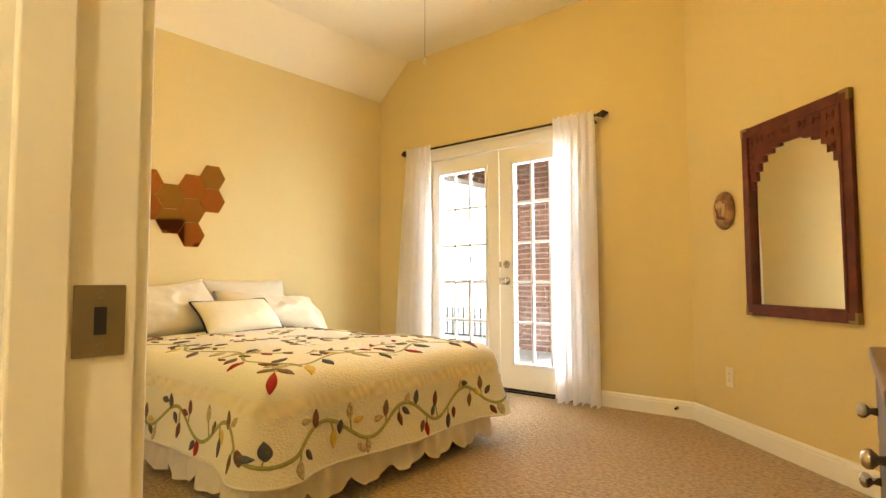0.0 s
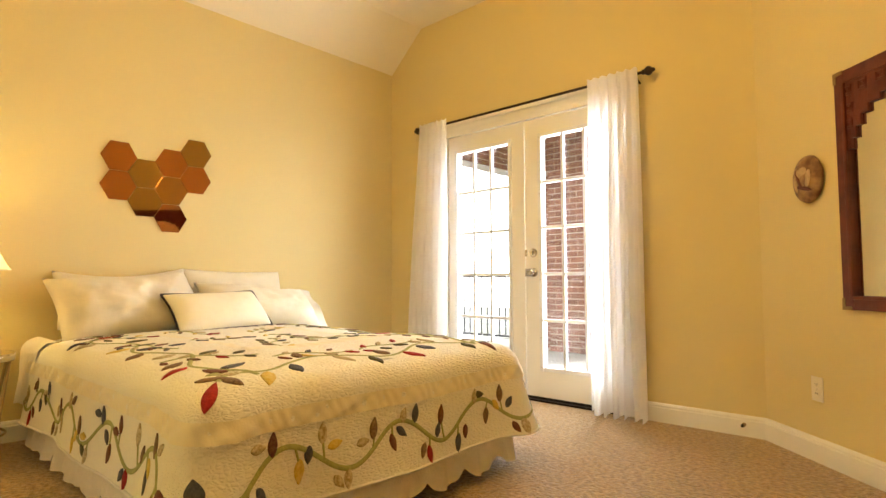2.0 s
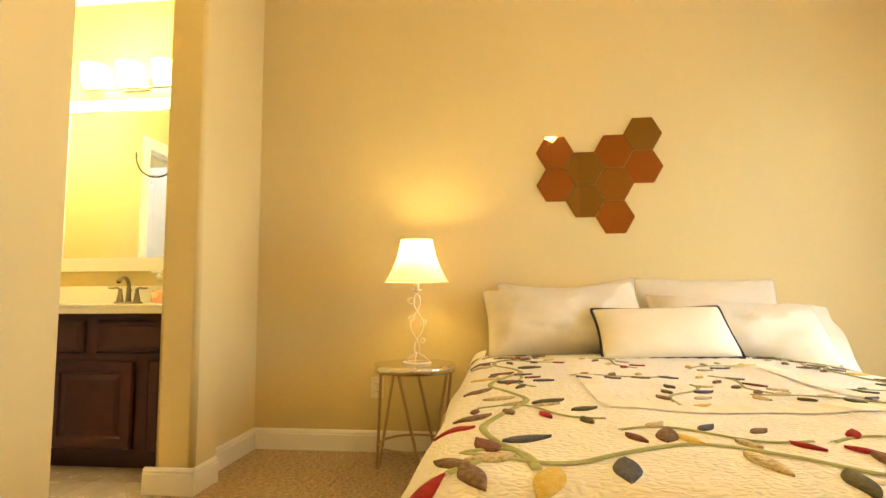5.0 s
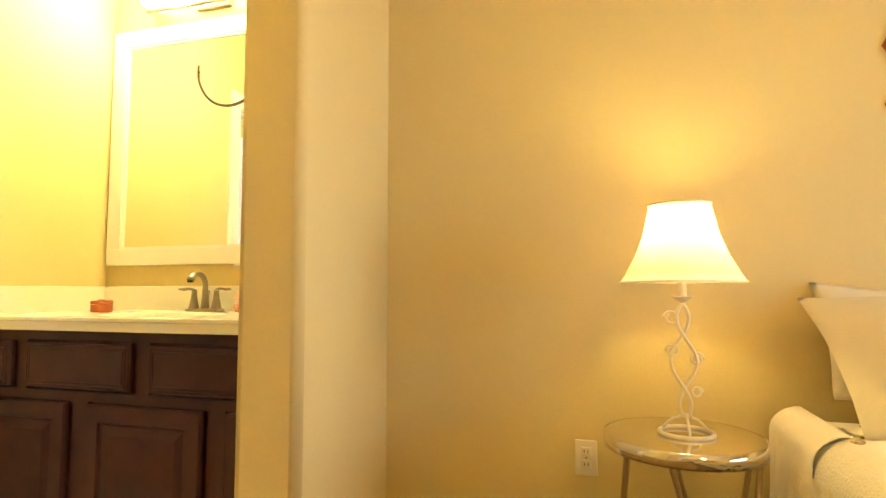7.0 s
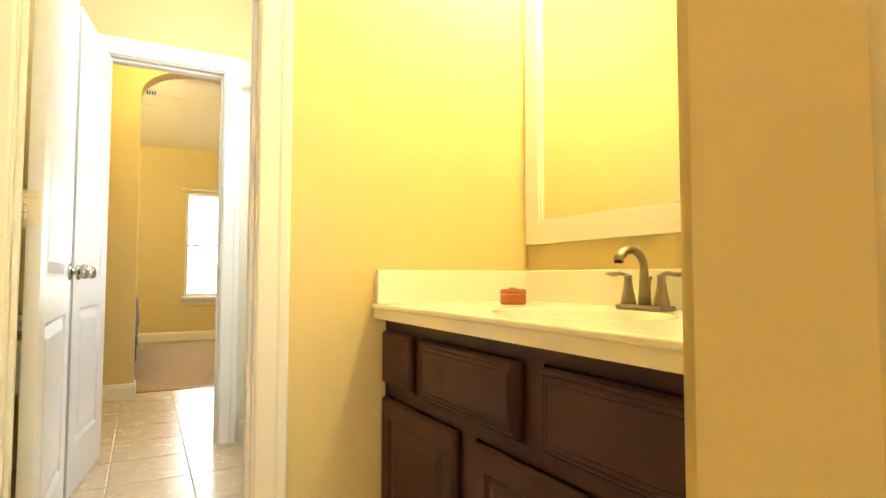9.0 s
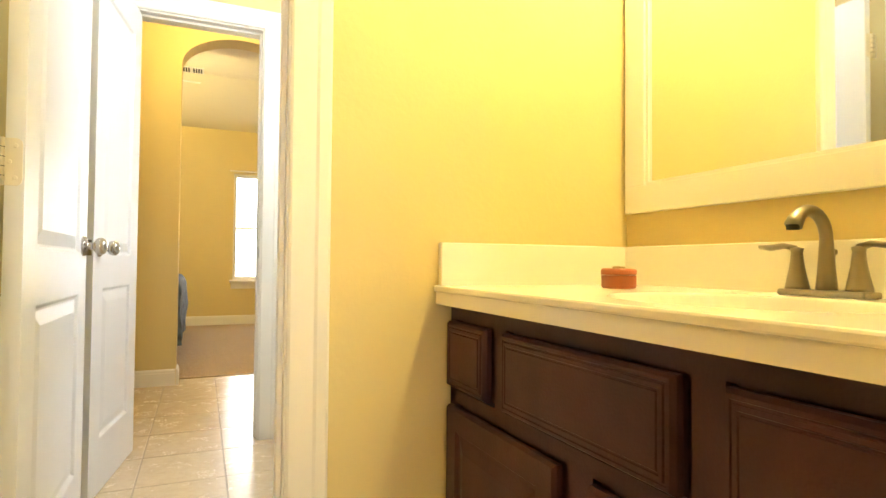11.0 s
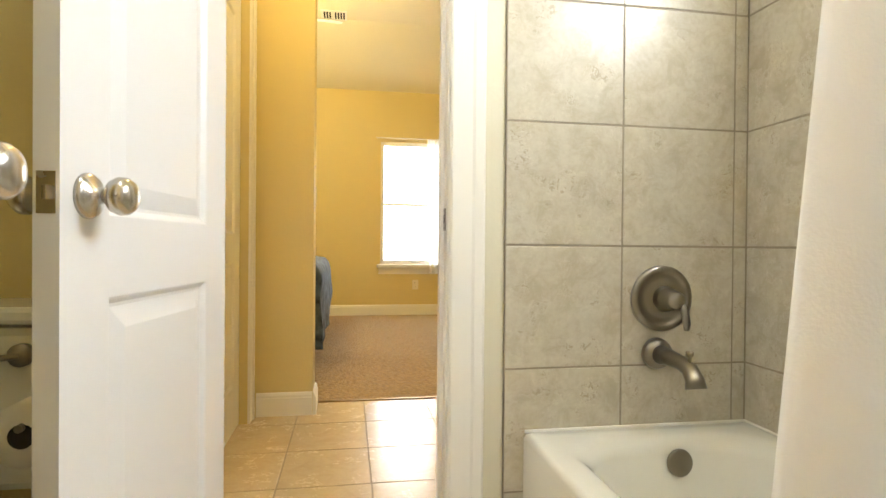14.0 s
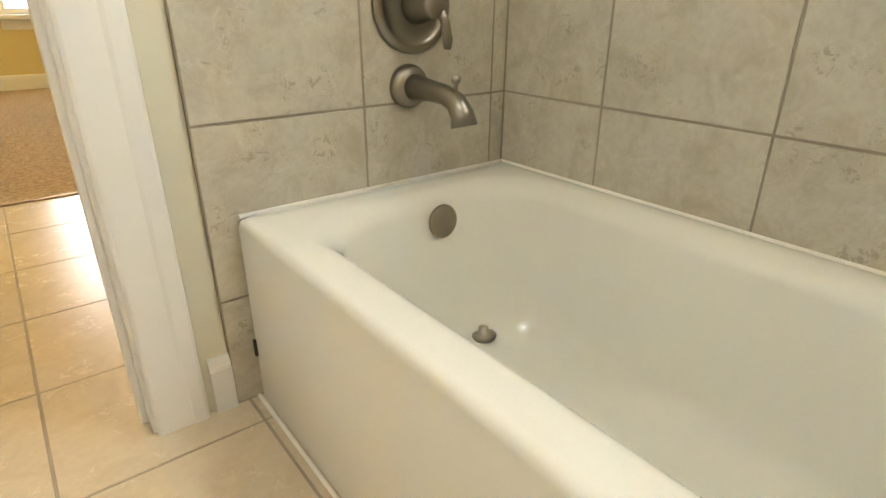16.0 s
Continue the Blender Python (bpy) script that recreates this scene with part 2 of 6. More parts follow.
def lathe(profile, steps=24, bm=None, m=None):
    """A turned shape round z from (radius, height) pairs."""
    bm = bm or bmesh.new()
    rings = []
    for r, z in profile:
        rings.append([bm.verts.new((max(r, 1e-4) * math.cos(2 * math.pi * i / steps), max(r, 1e-4) * math.sin(2 * math.pi * i / steps), z)) for i in range(steps)])
    for a, b in zip(rings, rings[1:]):
        for i in range(steps):
            bm.faces.new((a[i], a[(i + 1) % steps], b[(i + 1) % steps], b[i]))
    bm.faces.new(rings[0][::-1])
    bm.faces.new(rings[-1])
    if m is not None:
        bmesh.ops.transform(bm, matrix=m, verts=[v for r in rings for v in r])
    return bm


def tube(points, radius, steps=8, bm=None, flat=1.0, closed=False):
    """A round bar along the points; radius is a number or one for each point."""
    bm = bm or bmesh.new()
    pts = [Vector(p) for p in points]
    rad = radius if isinstance(radius, (list, tuple)) else [radius] * len(pts)
    rings, side = [], None
    for i, p in enumerate(pts):
        a, b = (pts[i - 1], pts[(i + 1) % len(pts)]) if closed else (pts[max(i - 1, 0)], pts[min(i + 1, len(pts) - 1)])
        d = (b - a).normalized()
        if side is None:
            side = d.orthogonal().normalized()
        side = (side - d * side.dot(d)).normalized()
        up = d.cross(side)
        rings.append([bm.verts.new(p + rad[i] * (math.cos(2 * math.pi * k / steps) * side + flat * math.sin(2 * math.pi * k / steps) * up)) for k in range(steps)])
    pairs = list(zip(rings, rings[1:])) + ([(rings[-1], rings[0])] if closed else [])
    for a, b in pairs:
        for k in range(steps):
            bm.faces.new((a[k], a[(k + 1) % steps], b[(k + 1) % steps], b[k]))
    if not closed:
        bm.faces.new(rings[0][::-1])
        bm.faces.new(rings[-1])
    return bm


def prism(outline, depth, bm=None, m=None):
    """A flat outline in x, y pushed up z by depth."""
    bm = bm or bmesh.new()
    lo = [bm.verts.new((x, y, 0)) for x, y in outline]
    hi = [bm.verts.new((x, y, depth)) for x, y in outline]
    bm.faces.new(lo[::-1])
    bm.faces.new(hi)
    n = len(lo)
    for i in range(n):
        bm.faces.new((lo[i], lo[(i + 1) % n], hi[(i + 1) % n], hi[i]))
    if m is not None:
        bmesh.ops.transform(bm, matrix=m, verts=lo + hi)
    return bm


def grid(fn, nu, nv, bm=None, wrap=False):
    bm = bm or bmesh.new()
    rows = [[bm.verts.new(fn(i / nu, j / nv)) for j in range(nv + 1)] for i in range(nu + (0 if wrap else 1))]
    for i in range(nu):
        a, b = rows[i], rows[(i + 1) % len(rows)]
        for j in range(nv):
            bm.faces.new((a[j], b[j], b[j + 1], a[j + 1]))
    return bm


def arc(n, r, a0=0.0, a1=2 * math.pi):
    return [(r * math.cos(a0 + (a1 - a0) * i / n), r * math.sin(a0 + (a1 - a0) * i / n)) for i in range(n + 1)]


# ---- structure: floors ----
bm = boxed(-3.6, 0.275, -0.12, 1.5, 4.6, 0.0)
structure("floor_bedroom", bm, CARPET, "tan cut-pile bedroom carpet, slightly worn", "carpet")
structure("floor_bath", boxed(-3.6, -4.32, -0.12, -0.9, 0.273, -0.002), GROUT, "tan grout bed under bathroom floor tiles", "floor")
structure("floor_far_bedroom", boxed(-4.3, -8.1, -0.12, 0.3, -4.322, 0.004), CARPET, "tan carpet of the far bedroom", "carpet")
structure("floor_entry", boxed(-0.4, -1.2, -0.12, 1.6, 0.274, 0.0), CARPET, "tan carpet outside the bedroom door", "carpet")

# ---- structure: walls ----
WESTB, WESTV, NORTH, TOP = -3.41, -3.45, 4.45, 3.14


def wall(name, *boxes_, label="tan painted textured plaster wall", bevel=0.0):
    bm = bmesh.new()
    for b in boxes_:
        box(bm, *b, bevel=bevel)
    return structure(name, bm, WALL, label, "wall")


wall("wall_west_bedroom", (-3.57, 0.415, 0, WESTB, 4.57, 3.4))
wall("wall_north", (-3.41, NORTH, 0, -2.735, 4.60, 3.4), (-1.135, NORTH, 0, -0.30, 4.60, 3.4), (-2.735, NORTH, 2.115, -1.135, 4.60, 3.4))
ANG0, ANG1 = Vector((-0.36, 4.45, 0)), Vector((1.30, 2.90, 0))
ang_dir = (ANG1 - ANG0).normalized()
ang_turn = math.degrees(math.atan2(ang_dir.y, ang_dir.x))
ANG = pose(ANG0.x, ANG0.y, 0, 0, 0, ang_turn)
bm = boxed(0, 0, 0, (ANG1 - ANG0).length + 0.05, 0.14, 3.4)
bm.transform(ANG)
structure("wall_north_east", bm, WALL, "angled tan painted plaster wall", "wall")
wall("wall_east", (1.30, 0.53, 0, 1.44, 3.2, 3.4))
wall("wall_south", (-1.68, 0.53, 0, 0.255, 0.65, 3.4), (1.085, 0.53, 0, 1.30, 0.65, 3.4), (0.255, 0.53, 2.06, 1.085, 0.65, 3.4))
wall("wall_closet_return", (-1.68, -0.97, 0, -1.56, 0.529, 3.4))
wall("wall_header", (-2.65, 0.41, 2.74, -1.681, 0.53, 3.4))
wall("wall_partition", (-3.45, 0.305, 0, -2.842, 0.415, 3.4))
bm = boxed(-2.842, 0.305, 0, -2.65, 0.49, 3.4)
bmesh.ops.bevel(bm, geom=[e for e in bm.edges if abs(e.verts[0].co.x + 2.65) < 1e-4 and abs(e.verts[1].co.x + 2.65) < 1e-4 and abs(e.verts[0].co.z - e.verts[1].co.z) > 1], offset=0.024, segments=12, profile=0.5, affect="EDGES")
for f in bm.faces:
    f.smooth = abs(f.normal.z) < 0.5 and f.calc_area() < 0.1
structure("wall_partition_end", bm, WALL, "bullnosed end of the tan partition wall", "wall")
wall("wall_west_bath", (-3.60, -2.76, 0, WESTV, -2.15, 3.4), (-3.60, -1.35, 0, WESTV, 0.414, 3.4), (-3.60, -2.15, 0, WESTV, -1.35, 1.65), (-3.60, -2.15, 2.25, WESTV, -1.35, 3.4))
wall("wall_bath_entry", (WESTV, -1.085, 0, -2.523, -0.97, 2.9), (-1.937, -1.085, 0, -1.0, -0.97, 2.9), (-2.523, -1.085, 2.06, -1.937, -0.97, 2.9))
wall("wall_tub_head", (WESTV, -1.13, 0, -2.70, -1.0855, 2.7))
wall("wall_bath_far", (WESTV, -2.76, 0, -2.62, -2.63, 2.9), (-2.02, -2.76, 0, -1.0, -2.63, 2.9), (-2.62, -2.76, 2.06, -2.02, -2.63, 2.9))
wall("wall_bath_east", (-1.0, -2.76, 0, -0.88, -0.97, 2.9))
wall("wall_hall_east", (-1.89, -4.12, 0, -1.77, -4.0, 2.9), (-1.89, -3.24, 0, -1.77, -2.76, 2.9), (-1.89, -4.0, 2.05, -1.77, -3.24, 2.9))
wall("wall_hall_west", (-3.40, -4.12, 0, -3.28, -2.76, 2.9))
# arched opening to the far bedroom
AX0, AX1, AZ, ARISE = -3.02, -2.185, 2.30, 0.235
bm = bmesh.new()
box(bm, -4.3, -4.31, 0, AX0, -4.12, 3.4)
box(bm, AX1, -4.31, 0, 0.3, -4.12, 3.4)
pts = [(AX0 + (AX1 - AX0) * (0.5 - 0.5 * math.cos(math.pi * i / 24)), AZ + ARISE * math.sin(math.pi * i / 24)) for i in range(25)]
for (xa, za), (xb, zb) in zip(pts, pts[1:]):
    vs = [bm.verts.new(c) for c in ((xa, -4.12, za), (xb, -4.12, zb), (xb, -4.12, 3.4), (xa, -4.12, 3.4), (xa, -4.31, za), (xb, -4.31, zb), (xb, -4.31, 3.4), (xa, -4.31, 3.4))]
    for f in ((0, 1, 2, 3), (7, 6, 5, 4), (4, 5, 1, 0)):
        bm.faces.new([vs[k] for k in f])
bmesh.ops.remove_doubles(bm, verts=bm.verts, dist=0.0005)
structure("wall_arch", bm, WALL, "tan plaster wall with an arched opening", "wall")
wall("wall_far_south", (-4.3, -8.14, 0, -3.60, -8.0, 3.4), (-2.74, -8.14, 0, 0.3, -8.0, 3.4), (-3.60, -8.14, 0, -2.74, -8.0, 0.62), (-3.60, -8.14, 2.10, -2.74, -8.0, 3.4))
wall("wall_far_west", (-4.42, -8.14, 0, -4.3, -4.12, 3.4))
wall("wall_far_east", (0.3, -8.14, 0, 0.42, -4.12, 3.4))
wall("wall_entry_west", (-0.4, -1.2, 0, -0.28, 0.53, 2.9))
wall("wall_entry_east", (1.5, -1.2, 0, 1.62, 0.53, 2.9))
wall("wall_entry_south", (-0.4, -1.32, 0, 1.62, -1.2, 2.9))

# ---- structure: ceilings ----
bm = boxed(-3.02, 0.45, TOP, 1.44, 4.6, TOP + 0.1)
bm2 = [bm.verts.new(c) for c in ((-3.02, 0.45, TOP), (-3.02, 4.6, TOP), (-3.60, 4.6, TOP - 0.495), (-3.60, 0.45, TOP - 0.495),
                                 (-3.02, 0.45, TOP + 0.1), (-3.02, 4.6, TOP + 0.1), (-3.60, 4.6, TOP - 0.395), (-3.60, 0.45, TOP - 0.395))]
for f in ((0, 1, 2, 3), (7, 6, 5, 4), (0, 3, 7, 4), (1, 5, 6, 2), (2, 6, 7, 3)):
    bm.faces.new([bm2[k] for k in f])
structure("ceiling_bedroom", bm, CEIL, "cream ceiling with a sloped edge", "ceiling")
structure("ceiling_bath", boxed(-3.6, -4.12, 2.74, -0.88, 0.409, 2.84), CEIL, "cream flat bathroom and hall ceiling", "ceiling")
structure("ceiling_entry", boxed(-0.4, -1.32, 2.74, 1.62, 0.529, 2.84), CEIL, "cream flat entry ceiling", "ceiling")
bm = boxed(-4.42, -7.05, 3.16, 0.42, -4.12, 3.26)
q = [bm.verts.new(c) for c in ((-4.42, -7.05, 3.16), (0.42, -7.05, 3.16), (0.42, -8.1, 2.66), (-4.42, -8.1, 2.66), (-4.42, -7.05, 3.26), (0.42, -7.05, 3.26), (0.42, -8.1, 2.76), (-4.42, -8.1, 2.76))]
for f in ((3, 2, 1, 0), (4, 5, 6, 7), (0, 4, 7, 3), (1, 2, 6, 5), (2, 3, 7, 6)):
    bm.faces.new([q[k] for k in f])
structure("ceiling_far_bedroom", bm, CEIL, "cream sloped ceiling of the far bedroom", "ceiling")

# ---- structure: baseboards, casings ----


def baseboard(a, b, h=0.115, name="baseboard"):
    """Runs from a to b with the room on its left side."""
    a, b = Vector((*a, 0)), Vector((*b, 0))
    d = b - a
    prof = [(0, 0), (0.016, 0), (0.016, h - 0.028), (0.012, h - 0.024), (0.012, h - 0.014), (0.006, h - 0.004), (0.0, h)]
    bm = prism([(y, z) for y, z in prof], d.length)
    turn = math.atan2(d.y, d.x)
    # profile x -> left of the run, y -> up, extrusion -> along the run
    m = Matrix.Translation(a) @ Matrix.Rotation(turn, 4, "Z") @ Matrix(((0, 0, 1, 0), (1, 0, 0, 0.001), (0, 1, 0, 0), (0, 0, 0, 1)))
    bm.transform(m)
    bmesh.ops.recalc_face_normals(bm, faces=bm.faces)
    return structure(name, bm, TRIM, "cream painted moulded baseboard", "baseboard")


n = -ang_dir.y, ang_dir.x
baseboard((WESTB, 4.45), (WESTB, 0.415))
baseboard((WESTB + 0.017, 0.415), (-2.842, 0.415))
baseboard((-2.84, 0.49), (-2.652, 0.49))
baseboard((-2.65, 0.506), (-2.65, 0.265))
baseboard((-2.84, 4.45), (-3.394, 4.45))
baseboard((-0.355, 4.45), (-1.07, 4.45))
baseboard(tuple(ANG1.xy), tuple(ANG0.xy))
baseboard((1.30, 0.65), (1.30, 2.88))
baseboard((-1.68, 0.65), (0.17, 0.65))
baseboard((-2.183, -4.12), (-1.912, -4.12))
baseboard((-2.185, -4.31), (-2.185, -4.104))
baseboard((-4.3, -8.0), (0.3, -8.0), 0.13)
baseboard((-2.752, -2.63), (-2.712, -2.63), 0.12)


def casing(name, x0, x1, top, y, facing, w=0.105, jamb=None):
    """Moulded casing round an opening in a wall along x; facing: +1 or -1 along y."""
    bm = bmesh.new()
    s = facing
    # moulded section swept up one side, over the head and down the other
    section = [(0.0, -0.0012), (0.0, 0.011), (0.006, 0.014), (w * 0.62, 0.0155), (w * 0.70, 0.0185), (w - 0.006, 0.0195), (w, 0.015), (w, -0.001)]
    rows = []
    for cx, cz, dx, dz in ((x0, 0.0, -1, 0), (x0, top, -1, 1), (x1, top, 1, 1), (x1, 0.0, 1, 0)):
        rows.append([bm.verts.new((cx + dx * g, y + s * t, cz + dz * g)) for g, t in section])
    for A, B in zip(rows, rows[1:]):
        for i in range(len(section) - 1):
            bm.faces.new((A[i], A[i + 1], B[i + 1], B[i]))
    bmesh.ops.recalc_face_normals(bm, faces=bm.faces)
    return structure(name, bm, TRIM, "white painted moulded door casing", "casing")


def jamb(name, x0, x1, top, ya, yb, t=0.018, stop=None):
    root = thing(name, "white painted door jamb with stop", "door jamb", kind="structure")
    part("jamb_side", boxed(x0, ya, 0, x0 + t, yb, top), TRIM, root)
    part("jamb_side", boxed(x1 - t, ya, 0, x1, yb, top), TRIM, root)
    part("jamb_head", boxed(x0 + t, ya, top - t, x1 - t, yb, top), TRIM, root)
    if stop:
        part("stop", boxed(x0 + t, stop[0], 0, x0 + t + 0.011, stop[1], top - t, bevel=0.002), TRIM, root)
        part("stop", boxed(x1 - t - 0.011, stop[0], 0, x1 - t, stop[1], top - t, bevel=0.002), TRIM, root)
        part("stop", boxed(x0 + t + 0.011, stop[0], top - t - 0.011, x1 - t - 0.011, stop[1], top - t), TRIM, root)
    return root


jamb("jamb_bath_entry", -2.523, -1.937, 2.06, -1.084, -0.971, stop=(-1.03, -0.998))
casing("trim_bath_entry", -2.509, -1.951, 2.05, -0.97, 1, w=0.09)
casing("trim_bath_entry_inner", -2.511, -1.949, 2.05, -1.085, -1, w=0.075)
jamb("jamb_bath_far", -2.62, -2.02, 2.06, -2.759, -2.631, stop=(-2.70, -2.67))
casing("trim_bath_far", -2.608, -2.032, 2.05, -2.63, 1, w=0.09)
casing("trim_bath_far_outer", -2.608, -2.032, 2.05, -2.76, -1, w=0.1)
jamb("jamb_bedroom_entry", 0.255, 1.085, 2.06, 0.531, 0.649, stop=(0.56, 0.598))
casing("trim_bedroom_entry", 0.267, 1.073, 2.05, 0.65, 1, w=0.08)
casing("trim_bedroom_entry_outer", 0.267, 1.073, 2.05, 0.53, -1, w=0.08)

structure("trim_tile_edge", boxed(-2.7515, -2.6295, 0.0, -2.70, -2.6265, 2.14, bevel=0.001), mat("pale_bathroom_paint", (0.66, 0.62, 0.48), 0.55, vary=0.03, scale=4, bump=0.05, bump_scale=80), "pale cream painted strip beside the tub tiling", "wall edge")

# strike plates
def strike(name, m, metal=NICKEL, half=0.0125):
    root = thing(name, "satin metal strike plate screwed to the door jamb", "strike plate", m)
    bm = bmesh.new()
    box(bm, -half, -0.0285, 0, half, 0.0285, 0.002, bevel=0.0008)
    part("plate", bm, metal, root)
    part("latch_hole", boxed(-0.0045, -0.011, 0.0022, 0.0045, 0.011, 0.003), DARK, root, "dark latch hole")
    for y in (-0.021, 0.021):
        part("screw", lathe([(0.0035, 0.002), (0.003, 0.0032), (0.0, 0.0034)], 10, m=Matrix.Translation((0, y, 0))), metal, root)
    return root


strike("strike_plate", pose(0.2735, 0.622, 0.905, 90, 0, 90), half=0.019)
strike("strike_plate", pose(-2.5045, -1.057, 0.93, 90, 0, 90))
strike("strike_plate", pose(-2.6015, -2.655, 0.925, 90, 0, 90))


# ---- doors ----
def knob_set(parent, x, z, side, metal=STEEL):
    """A round knob with its rose on the leaf's face; side: -1 or +1 along the leaf's local y."""
    t = 0.0175
    m = Matrix.Translation((x, side * t, z)) @ Matrix.Rotation(-side * math.pi / 2, 4, "X")
    k = part("door_knob", lathe([(0.0, 0.0), (0.033, 0.0), (0.033, 0.004), (0.028, 0.010), (0.013, 0.013), (0.011, 0.024), (0.013, 0.030), (0.023, 0.036),
                                 (0.0275, 0.046), (0.027, 0.056), (0.021, 0.064), (0.010, 0.068), (0.0, 0.0685)], 28, m=m), metal, parent, "satin nickel round door knob", True)
    return k


def panel_leaf(name, label, width, height, m, knob_x, hinges=()):
    """A two-panel moulded door leaf: local x along the leaf from its hinge, y its thickness."""
    root = thing(name, label, "door", m, kind="structure")
    t = 0.0175
    bm = bmesh.new()
    s, rails = 0.115, (0.0, 0.21, 0.775, 0.90, height - 0.13, height)
    box(bm, 0, -t, 0.008, s, t, height)
    box(bm, width - s, -t, 0.008, width, t, height)
    box(bm, s, -t, 0.008, width - s, t, rails[1])
    box(bm, s, -t, rails[2], width - s, t, rails[3])
    box(bm, s, -t, rails[4], width - s, t, height)
    part("frame", bm, DOORW, root)
    for za, zb in ((rails[1], rails[2]), (rails[3], rails[4])):
        bm = bmesh.new()
        for sd in (-1, 1):
            def ring(i, d):
                return [bm.verts.new((x, sd * d, z)) for x, z in ((s + i, za + i), (width - s - i, za + i), (width - s - i, zb - i), (s + i, zb - i))]
            levels = [ring(0, t), ring(0.004, t - 0.002), ring(0.011, t - 0.009), ring(0.017, t - 0.010), ring(0.052, t - 0.002), ring(0.056, t - 0.002)]
            for a, b in zip(levels, levels[1:]):
                for i in range(4):
                    bm.faces.new((a[i], a[(i + 1) % 4], b[(i + 1) % 4], b[i]))
            bm.faces.new(levels[-1])
        bmesh.ops.recalc_face_normals(bm, faces=bm.faces)
        part("panel", bm, DOORW, root)
    for sd in (-1, 1):
        knob_set(root, knob_x, 0.925, sd)
    part("latch_plate", boxed(width - 0.0005, -0.0125, 0.897, width + 0.0012, 0.0125, 0.953), STEEL, root, "satin latch face plate")
    part("latch", prism([(0, -0.006), (0.010, 0.006), (0, 0.006)], 0.018, m=Matrix.Translation((width + 0.001, 0, 0.916))), STEEL, root)
    for z in hinges:
        hinge = part("hinge", tube([(-0.004, t + 0.006, z - 0.05), (-0.004, t + 0.006, z + 0.05)], 0.0065, 12), PLASTIC, root, "painted butt hinge", True)
        for y0, y1 in ((-t + 0.004, t + 0.004), (t + 0.010, t + 0.040)):
            bm = boxed(-0.0022, y0, z - 0.05, 0.0006, y1, z + 0.05)
            far = y0 if y0 < 0 else y1
            bmesh.ops.bevel(bm, geom=[e for e in bm.edges if abs(e.verts[0].co.y - far) < 1e-5 and abs(e.verts[1].co.y - far) < 1e-5 and abs(e.verts[0].co.z - e.verts[1].co.z) < 1e-5], offset=0.012, segments=5, profile=0.5, affect="EDGES")
            part("hinge_leaf", bm, PLASTIC, hinge)
            for sz, sy in ((-0.034, 0.35), (0.0, 0.65), (0.034, 0.35)):
                m2 = Matrix.Translation((-0.0022, y0 + (y1 - y0) * sy, z + sz)) @ Matrix.Rotation(-math.pi / 2, 4, "Y")
                part("hinge_screw", lathe([(0.0, 0.0), (0.0045, 0.0), (0.0038, 0.0012), (0.0012, 0.0013), (0.001, 0.0004), (0.0, 0.0004)], 12, m=m2), PLASTIC, hinge)
        for k in (-0.03, -0.01, 0.01, 0.03):
            part("knuckle_joint", lathe([(0.0066, -0.0006), (0.0068, -0.0006), (0.0068, 0.0006), (0.0066, 0.0006)], 12, m=Matrix.Translation((-0.004, t + 0.006, z + k))), DARK, hinge)
    return root


def lay(a, b):
    """Pose of a leaf from its hinge point a to its latch point b."""
    return pose(a[0], a[1], 0, 0, 0, math.degrees(math.atan2(b[1] - a[1], b[0] - a[0])))


panel_leaf("door_1", "white two-panel bathroom door standing wide open", 0.735, 2.03, lay((-1.974, -1.152), (-1.970, -1.887)), 0.668, (0.24, 1.085, 1.82))
panel_leaf("door_2", "white two-panel door standing open into the bathroom", 0.61, 2.03, lay((-2.046, -2.66), (-1.966, -2.07)), 0.55)
panel_leaf("door_3", "closed white two-panel hall door", 0.735, 2.02, lay((-1.835, -3.99), (-1.835, -3.25)), 0.67)

# ---- French doors ----
FRONT_Y = 4.485


